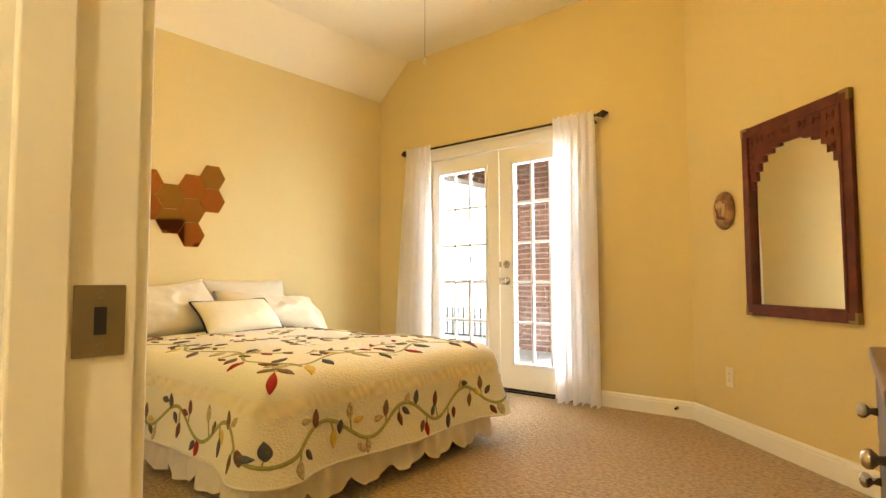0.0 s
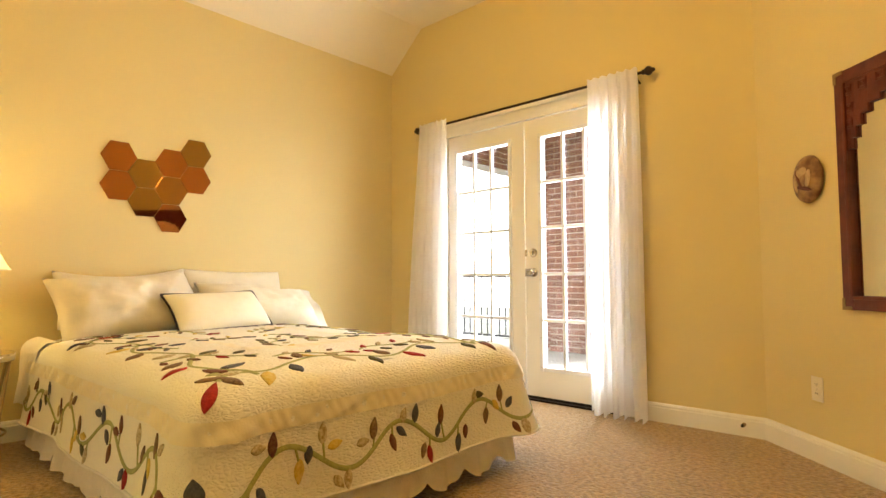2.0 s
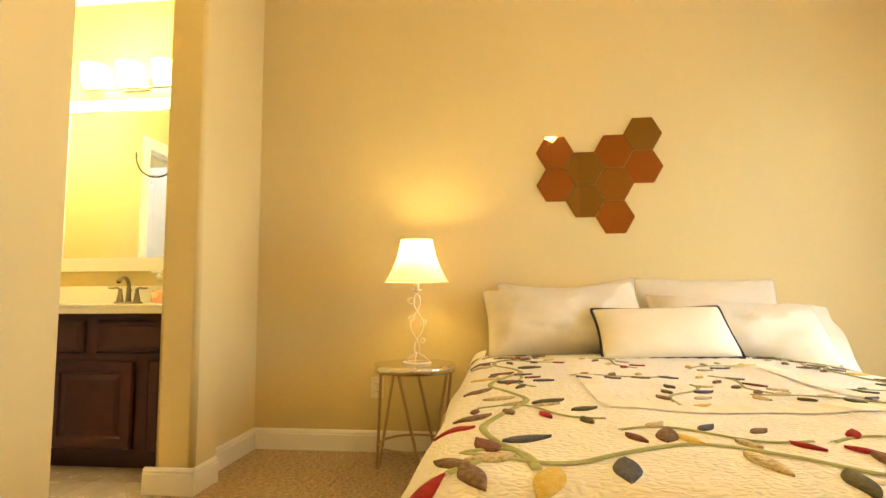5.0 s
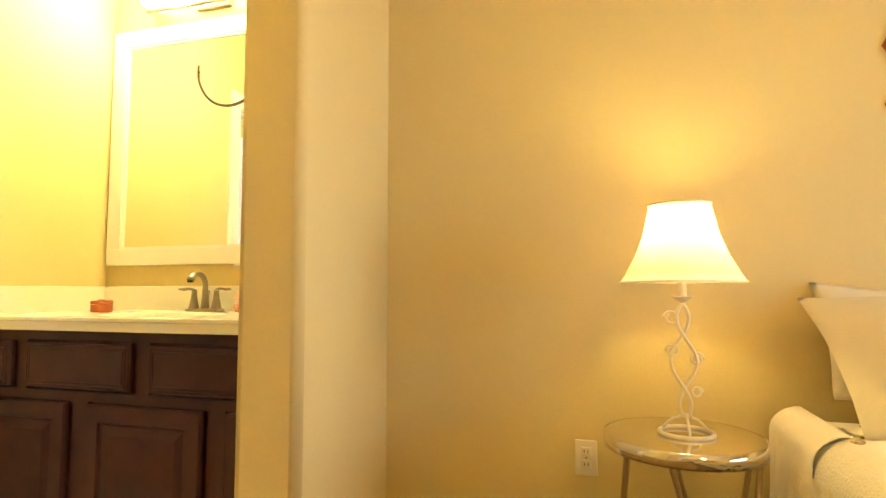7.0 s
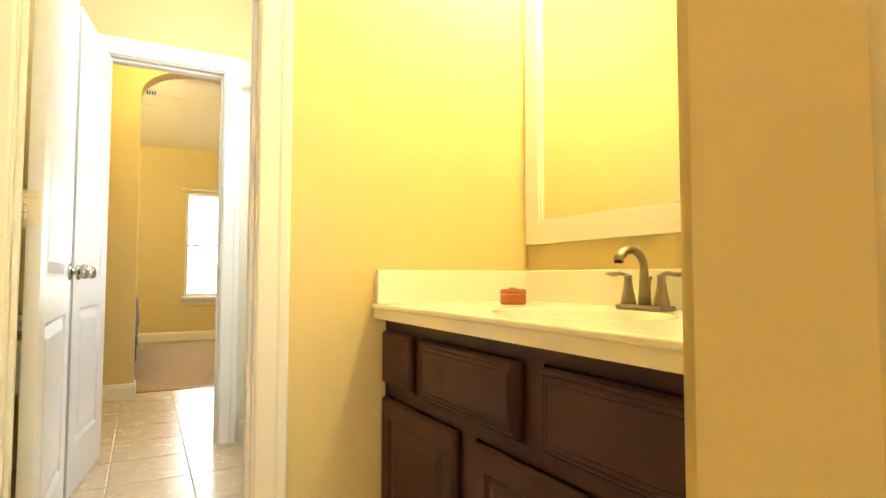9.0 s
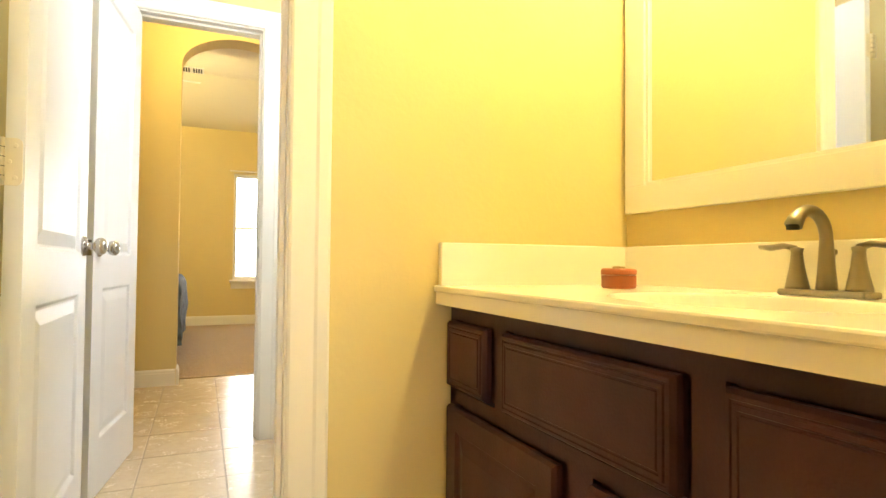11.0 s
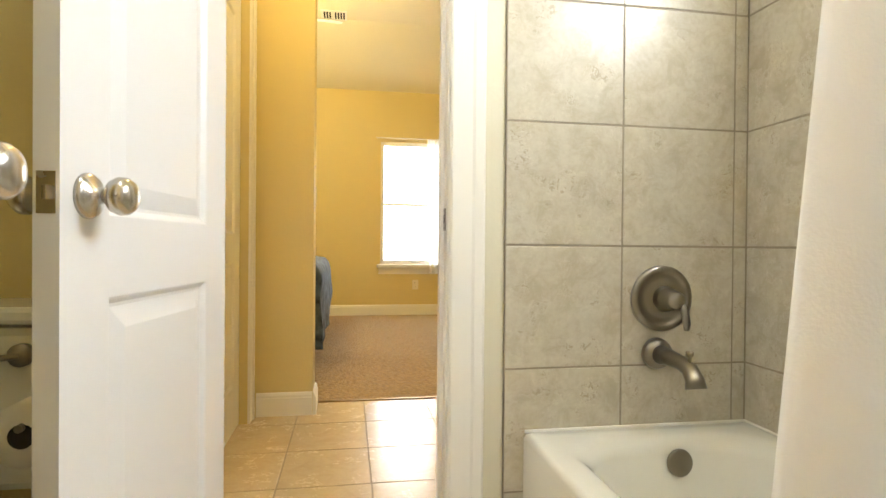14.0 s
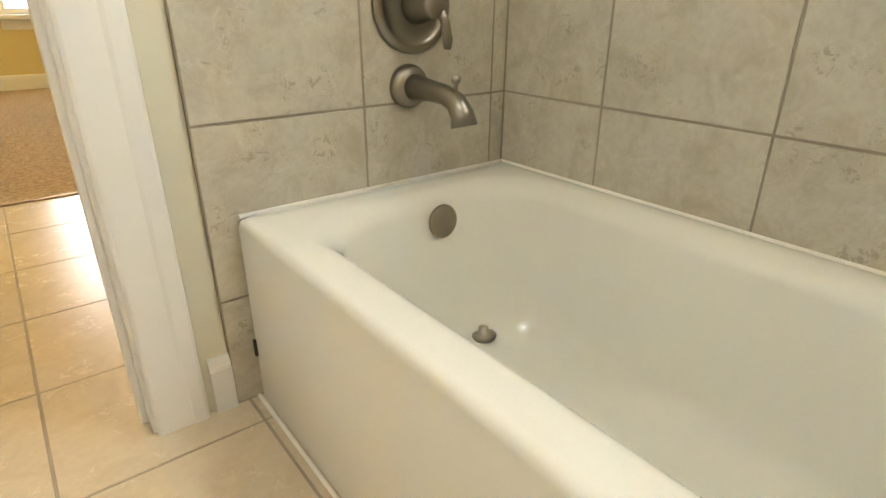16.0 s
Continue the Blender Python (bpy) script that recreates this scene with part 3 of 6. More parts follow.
def french_leaf(name, label, x0, x1, with_lock):
    root = thing(name, label, "french door", pose(x0, FRONT_Y, 0), kind="structure")
    w, h, t = x1 - x0, 2.075, 0.022
    gx0, gx1, gz0, gz1 = (0.105, w - 0.145, 0.245, 1.93) if not with_lock else (0.150, w - 0.10, 0.245, 1.93)
    bm = bmesh.new()
    for b in ((0.002, 0.03, gx0, h), (gx1, 0.03, w - 0.002, h), (gx0, 0.03, gx1, gz0), (gx0, gz1, gx1, h)):
        box(bm, b[0], -t, b[1], b[2], t, b[3])
    part("door_frame", bm, TRIM, root)
    bm = bmesh.new()
    f = 0.03
    for b in ((gx0 - f, gz0 - f, gx0, gz1 + f), (gx1, gz0 - f, gx1 + f, gz1 + f), (gx0, gz0 - f, gx1, gz0), (gx0, gz1, gx1, gz1 + f)):
        box(bm, b[0], -t - 0.012, b[1], b[2], -t + 0.002, b[3], bevel=0.004)
    part("lite_frame", bm, DOORW, root, "white plastic glazing frame with screws")
    cols, rows = 3, 5
    for i in range(1, cols):
        x = gx0 + (gx1 - gx0) * i / cols
        part("muntin", boxed(x - 0.011, -t - 0.006, gz0, x + 0.011, -0.004, gz1, bevel=0.004), DOORW, root)
    for j in range(1, rows):
        z = gz0 + (gz1 - gz0) * j / rows
        part("muntin", boxed(gx0, -t - 0.005, z - 0.011, gx1, -0.005, z + 0.011, bevel=0.004), DOORW, root)
    for i in range(cols):
        for j in range(rows):
            xa, xb = gx0 + (gx1 - gx0) * i / cols, gx0 + (gx1 - gx0) * (i + 1) / cols
            za, zb = gz0 + (gz1 - gz0) * j / rows, gz0 + (gz1 - gz0) * (j + 1) / rows
            p = part("pane", boxed(xa, 0.0, za, xb, 0.004, zb), GLASS, root)
            p.visible_shadow = False
    for j in range(9):
        for x in (gx0 - f / 2, gx1 + f / 2):
            part("screw", lathe([(0.004, 0), (0.003, 0.0015), (0, 0.002)], 8, m=Matrix.Translation((x, -t - 0.012, gz0 + (gz1 - gz0) * j / 8)) @ Matrix.Rotation(math.pi / 2, 4, "X")), STEEL, root)
    part("sweep", boxed(0.002, -t - 0.004, 0.012, w - 0.002, t, 0.03), DARK, root, "dark rubber door sweep")
    if with_lock:
        m = Matrix.Translation((0.07, -t, 0.93)) @ Matrix.Rotation(math.pi / 2, 4, "X")
        part("door_knob", lathe([(0, 0), (0.034, 0), (0.034, 0.004), (0.028, 0.011), (0.013, 0.014), (0.012, 0.026), (0.023, 0.036), (0.029, 0.048), (0.027, 0.060), (0.014, 0.068), (0, 0.069)], 26, m=m), STEEL, root, "satin nickel knob", True)
        m = Matrix.Translation((0.07, -t, 1.075)) @ Matrix.Rotation(math.pi / 2, 4, "X")
        part("deadbolt", lathe([(0, 0), (0.033, 0), (0.033, 0.005), (0.027, 0.012), (0.012, 0.014), (0, 0.014)], 26, m=m), STEEL, root, "satin nickel deadbolt rose", True)
        part("thumb_turn", boxed(0.064, -t - 0.03, 1.058, 0.076, -t - 0.013, 1.092, bevel=0.003), STEEL, root)
        part("strike", boxed(-0.004, -t - 0.003, 0.90, 0.016, -t, 0.96), STEEL, root)
        part("strike", boxed(-0.004, -t - 0.003, 1.05, 0.016, -t, 1.10), STEEL, root)
    return root


french_leaf("door_4", "closed white french door leaf with divided glass", -2.705, -1.937, False)
french_leaf("door_5", "closed white french door leaf with knob and deadbolt", -1.933, -1.165, True)
bm = bmesh.new()
box(bm, -2.735, 4.44, 0, -2.707, 4.59, 2.115)
box(bm, -1.163, 4.44, 0, -1.135, 4.59, 2.115)
box(bm, -2.707, 4.44, 2.080, -1.163, 4.59, 2.115)
structure("frame_french_doors", bm, TRIM, "white wooden french door frame", "door frame")
bm = bmesh.new()
for g, t in ((0.0, 0.014), (0.05, 0.022)):
    box(bm, -2.735 - 0.085, NORTH - t, 0, -2.735 - g, NORTH - 0.001, 2.115 + g)
    box(bm, -1.135 + g, NORTH - t, 0, -1.135 + 0.085, NORTH - 0.001, 2.115 + g)
    box(bm, -2.82, NORTH - t, 2.115 + g, -1.05, NORTH - 0.001, 2.20)
structure("trim_french_doors", bm, TRIM, "white moulded casing round the french doors", "casing")
structure("threshold", boxed(-2.735, 4.43, 0.0, -1.135, 4.6, 0.013), BRONZE, "dark metal door threshold", "threshold")

# ---- curtains and rod ----
ROD_Y, ROD_Z = 4.355, 2.175
rod = thing("curtain_rod", "dark bronze curtain rod with acorn finials", "curtain rod", pose(0, ROD_Y, ROD_Z))
part("pole", tube([(-2.93, 0, 0), (-0.965, 0, 0)], 0.0095, 12), BRONZE, rod)
for x, s in ((-2.93, -1), (-0.965, 1)):
    m = Matrix.Translation((x, 0, 0)) @ Matrix.Rotation(s * math.pi / 2, 4, "Y")
    part("finial", lathe([(0, 0), (0.016, 0), (0.018, 0.006), (0.012, 0.012), (0.020, 0.018), (0.028, 0.030), (0.030, 0.042), (0.022, 0.056), (0.012, 0.066), (0.014, 0.072), (0.006, 0.080), (0, 0.082)], 16, m=m), BRONZE, rod, "", True)
for x in (-2.86, -1.02):
    part("bracket", tube([(x, 0.0, -0.012), (x, 0.05, -0.02), (x, 0.092, -0.035)], 0.006, 8), BRONZE, rod)


def curtain(x0, x1, z0, folds, seed, low0, low1, name="curtain"):
    """x0, x1: the gathered width on the rod; low0, low1: the width at the hem."""
    rnd = random.Random(seed)
    ph = [rnd.uniform(0, 6.28) for _ in range(6)]
    def fn(u, v):
        z = ROD_Z + 0.035 - v * (ROD_Z + 0.035 - z0)
        left, right = x0 + (low0 - x0) * v, x1 + (low1 - x1) * v
        gather = 1 - 0.35 * math.exp(-((v - 0.02) / 0.02) ** 2)
        x = left + (right - left) * u + 0.012 * math.sin(folds * 3.1 * u + ph[0] + 3 * v) * v
        amp = 0.010 + 0.030 * min(1, v * 2.2)
        y = ROD_Y - 0.012 + amp * (math.sin(folds * 6.28 * u + ph[1] + 0.9 * v * math.sin(ph[2] + 5 * u)) + 0.45 * math.sin(folds * 11.9 * u + ph[3] + 1.5 * v)) * gather
        if v < 0.03:
            y = ROD_Y - 0.014 + 0.5 * (y - ROD_Y)
        z += 0.012 * math.sin(folds * 6.28 * u + ph[4]) * (1 if v > 0.98 else 0) + 0.005 * math.sin(40 * u + ph[5]) * (v < 0.01)
        return x, min(y, 4.425), z
    bm = grid(fn, 150, 46)
    root = thing(name, "white sheer cotton curtain hanging to the carpet", "curtain", group="french door curtains")
    part("panel", bm, CURTAIN, root, smooth=True)
    return root


curtain(-2.925, -2.615, 0.02, 5, 3, -3.05, -2.62)
curtain(-1.335, -0.990, 0.012, 6, 8, -1.342, -0.975)

# ---- things on the bedroom walls ----
TILES = [mat("copper_mirror", (0.46, 0.205, 0.10), 0.035, 1.0, vary=0.03, bump=0), mat("bronze_mirror", (0.37, 0.25, 0.115), 0.035, 1.0, vary=0.03, bump=0),
         mat("gold_mirror", (0.41, 0.235, 0.11), 0.035, 1.0, vary=0.03, bump=0)]
HEXR, HEX_O = 0.1055, (2.146, 1.661)
hexes = [(0, 0, 0), (0, -1, 0), (1, -0.5, 1), (1, -1.5, 1), (2, 0, 0), (2, -1, 2), (2, -2, 0), (3, 0.5, 1), (3, -0.5, 0)]
for cx, cy, k in hexes:
    y, z = HEX_O[0] + cx * HEXR * 1.5 * 1.012, HEX_O[1] + cy * HEXR * 1.732 * 1.012
    bm = prism([(HEXR * math.cos(math.pi / 3 * i), HEXR * math.sin(math.pi / 3 * i)) for i in range(6)], 0.009)
    bmesh.ops.bevel(bm, geom=list(bm.edges), offset=0.0012, segments=1, profile=0.5, affect="EDGES")
    ob = link("wall_tile", bm, TILES[k], matrix=Matrix.Translation((WESTB + 0.001, y, z)) @ Matrix(((0, 0, 1, 0), (1, 0, 0, 0), (0, 1, 0, 0), (0, 0, 0, 1))))
    tagged(ob, ("copper", "olive bronze", "warm bronze")[k] + " tinted hexagonal mirror tile on the wall above the bed", "wall tile", "hexagon wall tiles")


def outlet(name, label, m, kind="outlet"):
    root = thing(name, label, kind, m)
    part("plate", boxed(-0.036, -0.058, 0, 0.036, 0.058, 0.006, bevel=0.002), PLASTIC, root)
    if kind == "outlet":
        for y in (-0.021, 0.021):
            part("socket", boxed(-0.016, y - 0.015, 0.005, 0.016, y + 0.015, 0.009, bevel=0.002), PLASTIC, root)
            for x in (-0.006, 0.006):
                part("slot", boxed(x - 0.0012, y - 0.004, 0.0088, x + 0.0012, y + 0.006, 0.0095), DARK, root)
    part("screw", lathe([(0.0035, 0.006), (0.003, 0.0072), (0, 0.0074)], 8), STEEL, root)
    return root


EASTWARD = Matrix(((0, 0, 1, 0), (1, 0, 0, 0), (0, 1, 0, 0), (0, 0, 0, 1)))
outlet("outlet", "ivory duplex outlet low on the wall beside the bed", Matrix.Translation((WESTB + 0.001, 1.135, 0.35)) @ EASTWARD)
outlet("outlet", "ivory duplex outlet low on the wall near the curtain", Matrix.Translation((WESTB + 0.001, 3.86, 0.35)) @ EASTWARD)


def on_angle(d, z, off=0.0):
    """A pose on the angled wall, d metres along it, its local z into the room."""
    return ANG @ Matrix.Translation((d, -0.001 - off, z)) @ Matrix(((1, 0, 0, 0), (0, 0, -1, 0), (0, 1, 0, 0), (0, 0, 0, 1)))


outlet("outlet", "ivory duplex outlet on the angled wall below the mirror", on_angle(0.388, 0.346))
bump_ = thing("door_stop", "small brass door stop screwed to the baseboard", "door stop", pose(-0.47, 4.433, 0.065))
part("stem", lathe([(0.011, 0), (0.011, 0.003), (0.005, 0.006), (0.005, 0.03)], 12, m=Matrix.Rotation(math.pi / 2, 4, "X")), BRASS, bump_)
part("tip", lathe([(0.008, 0.028), (0.010, 0.034), (0.008, 0.042), (0, 0.043)], 12, m=Matrix.Rotation(math.pi / 2, 4, "X")), DARK, bump_)

# carved mirror
MW, MH = 0.742, 1.066
mir = thing("wall_mirror", "tall wall mirror in a carved dark red wooden frame", "mirror", on_angle(0.594, 0.736))
bm = bmesh.new()
fw = 0.058
for b in ((0, 0, fw, MH), (MW - fw, 0, MW, MH), (fw, 0, MW - fw, fw), (fw, MH - fw, MW - fw, MH)):
    box(bm, b[0], b[1], 0, b[2], b[3], 0.026, bevel=0.004)
part("frame", bm, MAHOG, mir)
bm = bmesh.new()
for b in ((fw - 0.012, fw - 0.012, fw + 0.004, MH - fw), (MW - fw - 0.004, fw - 0.012, MW - fw + 0.012, MH - fw), (fw, fw - 0.012, MW - fw, fw + 0.004)):
    box(bm, b[0], b[1], 0.024, b[2], b[3], 0.034, bevel=0.003)
part("inner_bead", bm, MAHOG, mir)
steps_ = [(0.0, 0.30), (0.022, 0.255), (0.047, 0.205), (0.075, 0.160), (0.115, 0.125), (0.175, 0.100), (0.235, 0.085)]
bm = bmesh.new()
for (xa, d), nx in zip(steps_, [s[0] for s in steps_[1:]] + [(MW - 2 * fw) / 2]):
    for side in (0, 1):
        a, b = fw + xa, fw + nx
        if side:
            a, b = MW - b, MW - a
        part("fretwork_step", boxed(a, MH - fw - d, 0.006, b, MH - fw + 0.004, 0.020, bevel=0.002), MAHOG, mir, "stepped carved fretwork")
for k, (x, d) in enumerate([(0.07, 0.05), (0.15, 0.045), (0.24, 0.04), (0.35, 0.045), (0.46, 0.04), (0.55, 0.045), (0.63, 0.05), (0.075, 0.13), (0.625, 0.13), (0.07, 0.2), (0.63, 0.2)]):
    bm = bmesh.new()
    c = (x, MH - fw - d + 0.012)
    for r in (0.022, 0.012):
        for b in ((-r, -r, r, -r + 0.005), (-r, r - 0.005, r, r), (-r, -r, -r + 0.005, r), (r - 0.005, -r + 0.01, r, r)):
            box(bm, c[0] + b[0], c[1] + b[1], 0.020, c[0] + b[2], c[1] + b[3], 0.0245)
    part("key_carving", bm, MAHOG, mir)
part("glass", boxed(fw - 0.01, fw - 0.01, 0.002, MW - fw + 0.01, MH - fw + 0.01, 0.005), MIRROR, mir, "silvered mirror glass")
for x in (0, 1):
    for z in (0, 1):
        bm = bmesh.new()
        cx, cz = (MW + 0.001 if x else -0.001), (MH + 0.001 if z else -0.001)
        sx, sz = (-1 if x else 1), (-1 if z else 1)
        box(bm, cx, cz, 0.001, cx + sx * 0.052, cz + sz * 0.016, 0.0285)
        box(bm, cx, cz + sz * 0.016, 0.001, cx + sx * 0.016, cz + sz * 0.052, 0.0285)
        bmesh.ops.recalc_face_normals(bm, faces=bm.faces)
        part("corner_mount", bm, BRASS, mir, "brass corner mount")

# round painted plaque
pl = thing("wall_plaque", "small oval painted gourd plaque hung beside the mirror", "wall plaque", on_angle(0.400, 1.358))
WOODP = mat("painted_plaque", (0.36, 0.20, 0.08), 0.5, second=(0.12, 0.045, 0.02), scale=22, fine=60, bump=0.2)
prof = [(0.0, 0.0), (0.092, 0.0), (0.105, 0.010), (0.100, 0.026), (0.070, 0.040), (0.0, 0.047)]
bm = lathe(prof, 32, m=Matrix.Diagonal((0.92, 1.12, 1, 1)))
part("disc", bm, WOODP, pl, smooth=True)
PALE = mat("plaque_cream_paint", (0.55, 0.38, 0.20), 0.6, vary=0.2, scale=40, bump=0.1)
for k, (x, y, w_, h_, a) in enumerate([(-0.015, 0.03, 0.05, 0.03, 20), (0.03, 0.0, 0.02, 0.05, -10), (-0.05, -0.02, 0.012, 0.045, 10), (0.0, -0.045, 0.055, 0.012, -15), (-0.03, 0.0, 0.014, 0.06, 25)]):
    bm = lathe([(0.0, 0.036), (1.0, 0.036), (0.8, 0.0445), (0.0, 0.047)], 14, m=Matrix.Translation((x, y, 0.0)) @ Matrix.Rotation(radians(a), 4, "Z") @ Matrix.Diagonal((w_, h_, 1, 1)))
    part("painted_shape", bm, PALE if k < 3 else MAHOG, pl)

# ---- ceiling fan with light kit ----
FX, FY = -0.95, 2.33
fan = thing("ceiling_fan", "white ceiling fan with a frosted light bowl and pull chain", "ceiling fan", pose(FX, FY, 0))
part("canopy", lathe([(0.0, TOP), (0.075, TOP), (0.07, TOP - 0.03), (0.02, TOP - 0.06), (0.0, TOP - 0.06)], 24), TRIM, fan, smooth=True)
part("rod", tube([(0, 0, TOP - 0.05), (0, 0, 2.86)], 0.012, 12), TRIM, fan)
part("motor", lathe([(0.0, 2.87), (0.06, 2.86), (0.11, 2.83), (0.12, 2.78), (0.11, 2.74), (0.06, 2.72), (0.0, 2.72)], 28), TRIM, fan, smooth=True)
BLADE = mat("white_fan_blade", (0.75, 0.72, 0.66), 0.5, vary=0.03)
for k in range(5):
    m = Matrix.Rotation(2 * math.pi * k / 5 + 0.3, 4, "Z") @ Matrix.Translation((0, 0, 2.775)) @ Matrix.Rotation(radians(11), 4, "X")
    bl = part("blade", prism([(0.16, -0.05), (0.62, -0.068), (0.66, -0.05), (0.66, 0.05), (0.62, 0.068), (0.16, 0.05)], 0.006, m=m), BLADE, fan)
    part("blade_arm", boxed(0.09, -0.02, -0.006, 0.22, 0.02, 0.0), TRIM, bl).matrix_basis = m
BOWL = glow("frosted_light_bowl", (1.0, 0.72, 0.40), 6.0)
bowl = part("light_bowl", lathe([(0.0, 2.585), (0.05, 2.59), (0.10, 2.615), (0.13, 2.655), (0.135, 2.70), (0.128, 2.70), (0.122, 2.66), (0.0, 2.60)], 28), BOWL, fan, "lit frosted glass bowl", True)
part("pull_chain", tube([(0.05, 0, 2.70), (0.052, 0, 2.4), (0.05, 0.001, 1.965)], 0.0011, 6), BRASS, fan)
part("chain_knob", lathe([(0.0, 1.925), (0.006, 1.93), (0.008, 1.945), (0.005, 1.962), (0.0, 1.966)], 12, m=Matrix.Translation((0.05, 0.001, 0))), WHITEMETAL, fan, "cream pull knob", True)
lamp_light("fan_bulb", "POINT", FAN_LAMP, WARM, pose(FX, FY, 2.50), 0.07)

# ---- bed ----
BX0, BX1, BY0, BY1, BZ = -3.36, -1.125, 1.68, 3.225, 0.552
HEM = 0.452
ROLL = 0.095  # radius of the quilt's turn over the mattress edge
CR = 0.10


def quilt_material():
    m = mat("cream_quilted_cotton", (0.82, 0.79, 0.67), 0.92, vary=0.03, scale=5, fine=260, bump=0.0, sheen=0.25)
    nt = m.node_tree
    N, L = nt.nodes.new, nt.links.new
    geo, vo, nz, ad, bp, mp = N("ShaderNodeNewGeometry"), N("ShaderNodeTexVoronoi"), N("ShaderNodeTexNoise"), N("ShaderNodeVectorMath"), N("ShaderNodeBump"), N("ShaderNodeMapRange")
    nz.inputs["Scale"].default_value = 9
    vo.feature = "DISTANCE_TO_EDGE"
    vo.inputs["Scale"].default_value = 78
    sc = N("ShaderNodeVectorMath")
    sc.operation = "SCALE"
    sc.inputs["Scale"].default_value = 0.05
    ad.operation = "ADD"
    L(geo.outputs["Position"], nz.inputs["Vector"])
    L(nz.outputs["Color"], sc.inputs[0])
    L(geo.outputs["Position"], ad.inputs[0])
    L(sc.outputs[0], ad.inputs[1])
    rows_ = N("ShaderNodeVectorMath")
    rows_.operation = "MULTIPLY"
    rows_.inputs[1].default_value = (1.25, 0.5, 1.25)
    L(ad.outputs[0], rows_.inputs[0])
    L(rows_.outputs[0], vo.inputs["Vector"])
    mp.inputs["From Max"].default_value = 0.34
    mp.interpolation_type = "SMOOTHERSTEP"
    L(vo.outputs["Distance"], mp.inputs["Value"])
    bp.inputs["Strength"].default_value, bp.inputs["Distance"].default_value = 0.42, 0.007
    L(mp.outputs[0], bp.inputs["Height"])
    L(bp.outputs[0], nt.nodes["Principled BSDF"].inputs["Normal"])
    return m


QUILT = quilt_material()
BAND = mat("cream_gold_band", (0.81, 0.74, 0.53), 0.7, vary=0.03, scale=5, fine=200, bump=0.12, bump_scale=120, sheen=0.3)
VINE = mat("moss_green_vine", (0.36, 0.38, 0.15), 0.9, vary=0.15, scale=40, bump=0.3)


def print_mat(name, a, b, scale):
    return mat(name, a, 0.9, second=b, scale=scale, fine=scale * 3, bump=0.3, bump_scale=220)


LEAVES = {"red": print_mat("red_dotted_print", (0.34, 0.012, 0.015), (0.22, 0.006, 0.01), 120), "navy": print_mat("slate_blue_print", (0.045, 0.05, 0.07), (0.10, 0.10, 0.11), 110),
          "brown": print_mat("brown_paisley_print", (0.10, 0.05, 0.03), (0.26, 0.17, 0.09), 90), "olive": print_mat("dark_olive_print", (0.055, 0.055, 0.022), (0.12, 0.11, 0.05), 100),
          "floral": print_mat("pale_floral_print", (0.62, 0.55, 0.36), (0.30, 0.22, 0.09), 110), "yellow": print_mat("yellow_print", (0.62, 0.44, 0.07), (0.72, 0.58, 0.2), 90),
          "maroon": print_mat("maroon_print", (0.11, 0.025, 0.02), (0.20, 0.09, 0.05), 100)}


def nz3(x, y, s, seed=0.0):
    return noise.noise(Vector((x * s, y * s, seed)))


def top(x, y):
    """The quilt's upper face: place and normal."""
    z = BZ + 0.012 * nz3(x, y, 2.2) + 0.005 * nz3(x, y, 7, 3)
    ex, ey = min(x - BX0 + 1, BX1 - x), min(y - BY0, BY1 - y)
    e = min(ex, ey)
    z += 0.045 * (1 - math.exp(-max(0, e) / 0.16))
    if x < -2.75:
        z -= 0.012 * min(1, (-2.75 - x) / 0.3)
    return Vector((x, y, z)), Vector((0, 0, 1))


RUN = [("line", (-3.10, BY0), (BX1 - CR, BY0), (0, -1)), ("arc", (BX1 - CR, BY0 + CR)), ("line", (BX1, BY0 + CR), (BX1, BY1 - CR), (1, 0)), ("arc2", (BX1 - CR, BY1 - CR)), ("line", (BX1 - CR, BY1), (-3.10, BY1), (0, 1))]
SIDE_S = (BX1 - CR + 3.10)
ARC_L = CR * math.pi / 2
FOOT_L = BY1 - BY0 - 2 * CR
TOTAL = 2 * SIDE_S + 2 * ARC_L + FOOT_L


def rim(p):
    if p < SIDE_S:
        return (-3.10 + p, BY0), (0, -1)
    p -= SIDE_S
    if p < ARC_L:
        a = -math.pi / 2 + p / CR
        return (BX1 - CR + CR * math.cos(a), BY0 + CR + CR * math.sin(a)), (math.cos(a), math.sin(a))
    p -= ARC_L
    if p < FOOT_L:
        return (BX1, BY0 + CR + p), (1, 0)
    p -= FOOT_L
    if p < ARC_L:
        a = p / CR
        return (BX1 - CR + CR * math.cos(a), BY1 - CR + CR * math.sin(a)), (math.cos(a), math.sin(a))
    p -= ARC_L
    return (BX1 - CR - p, BY1), (0, 1)


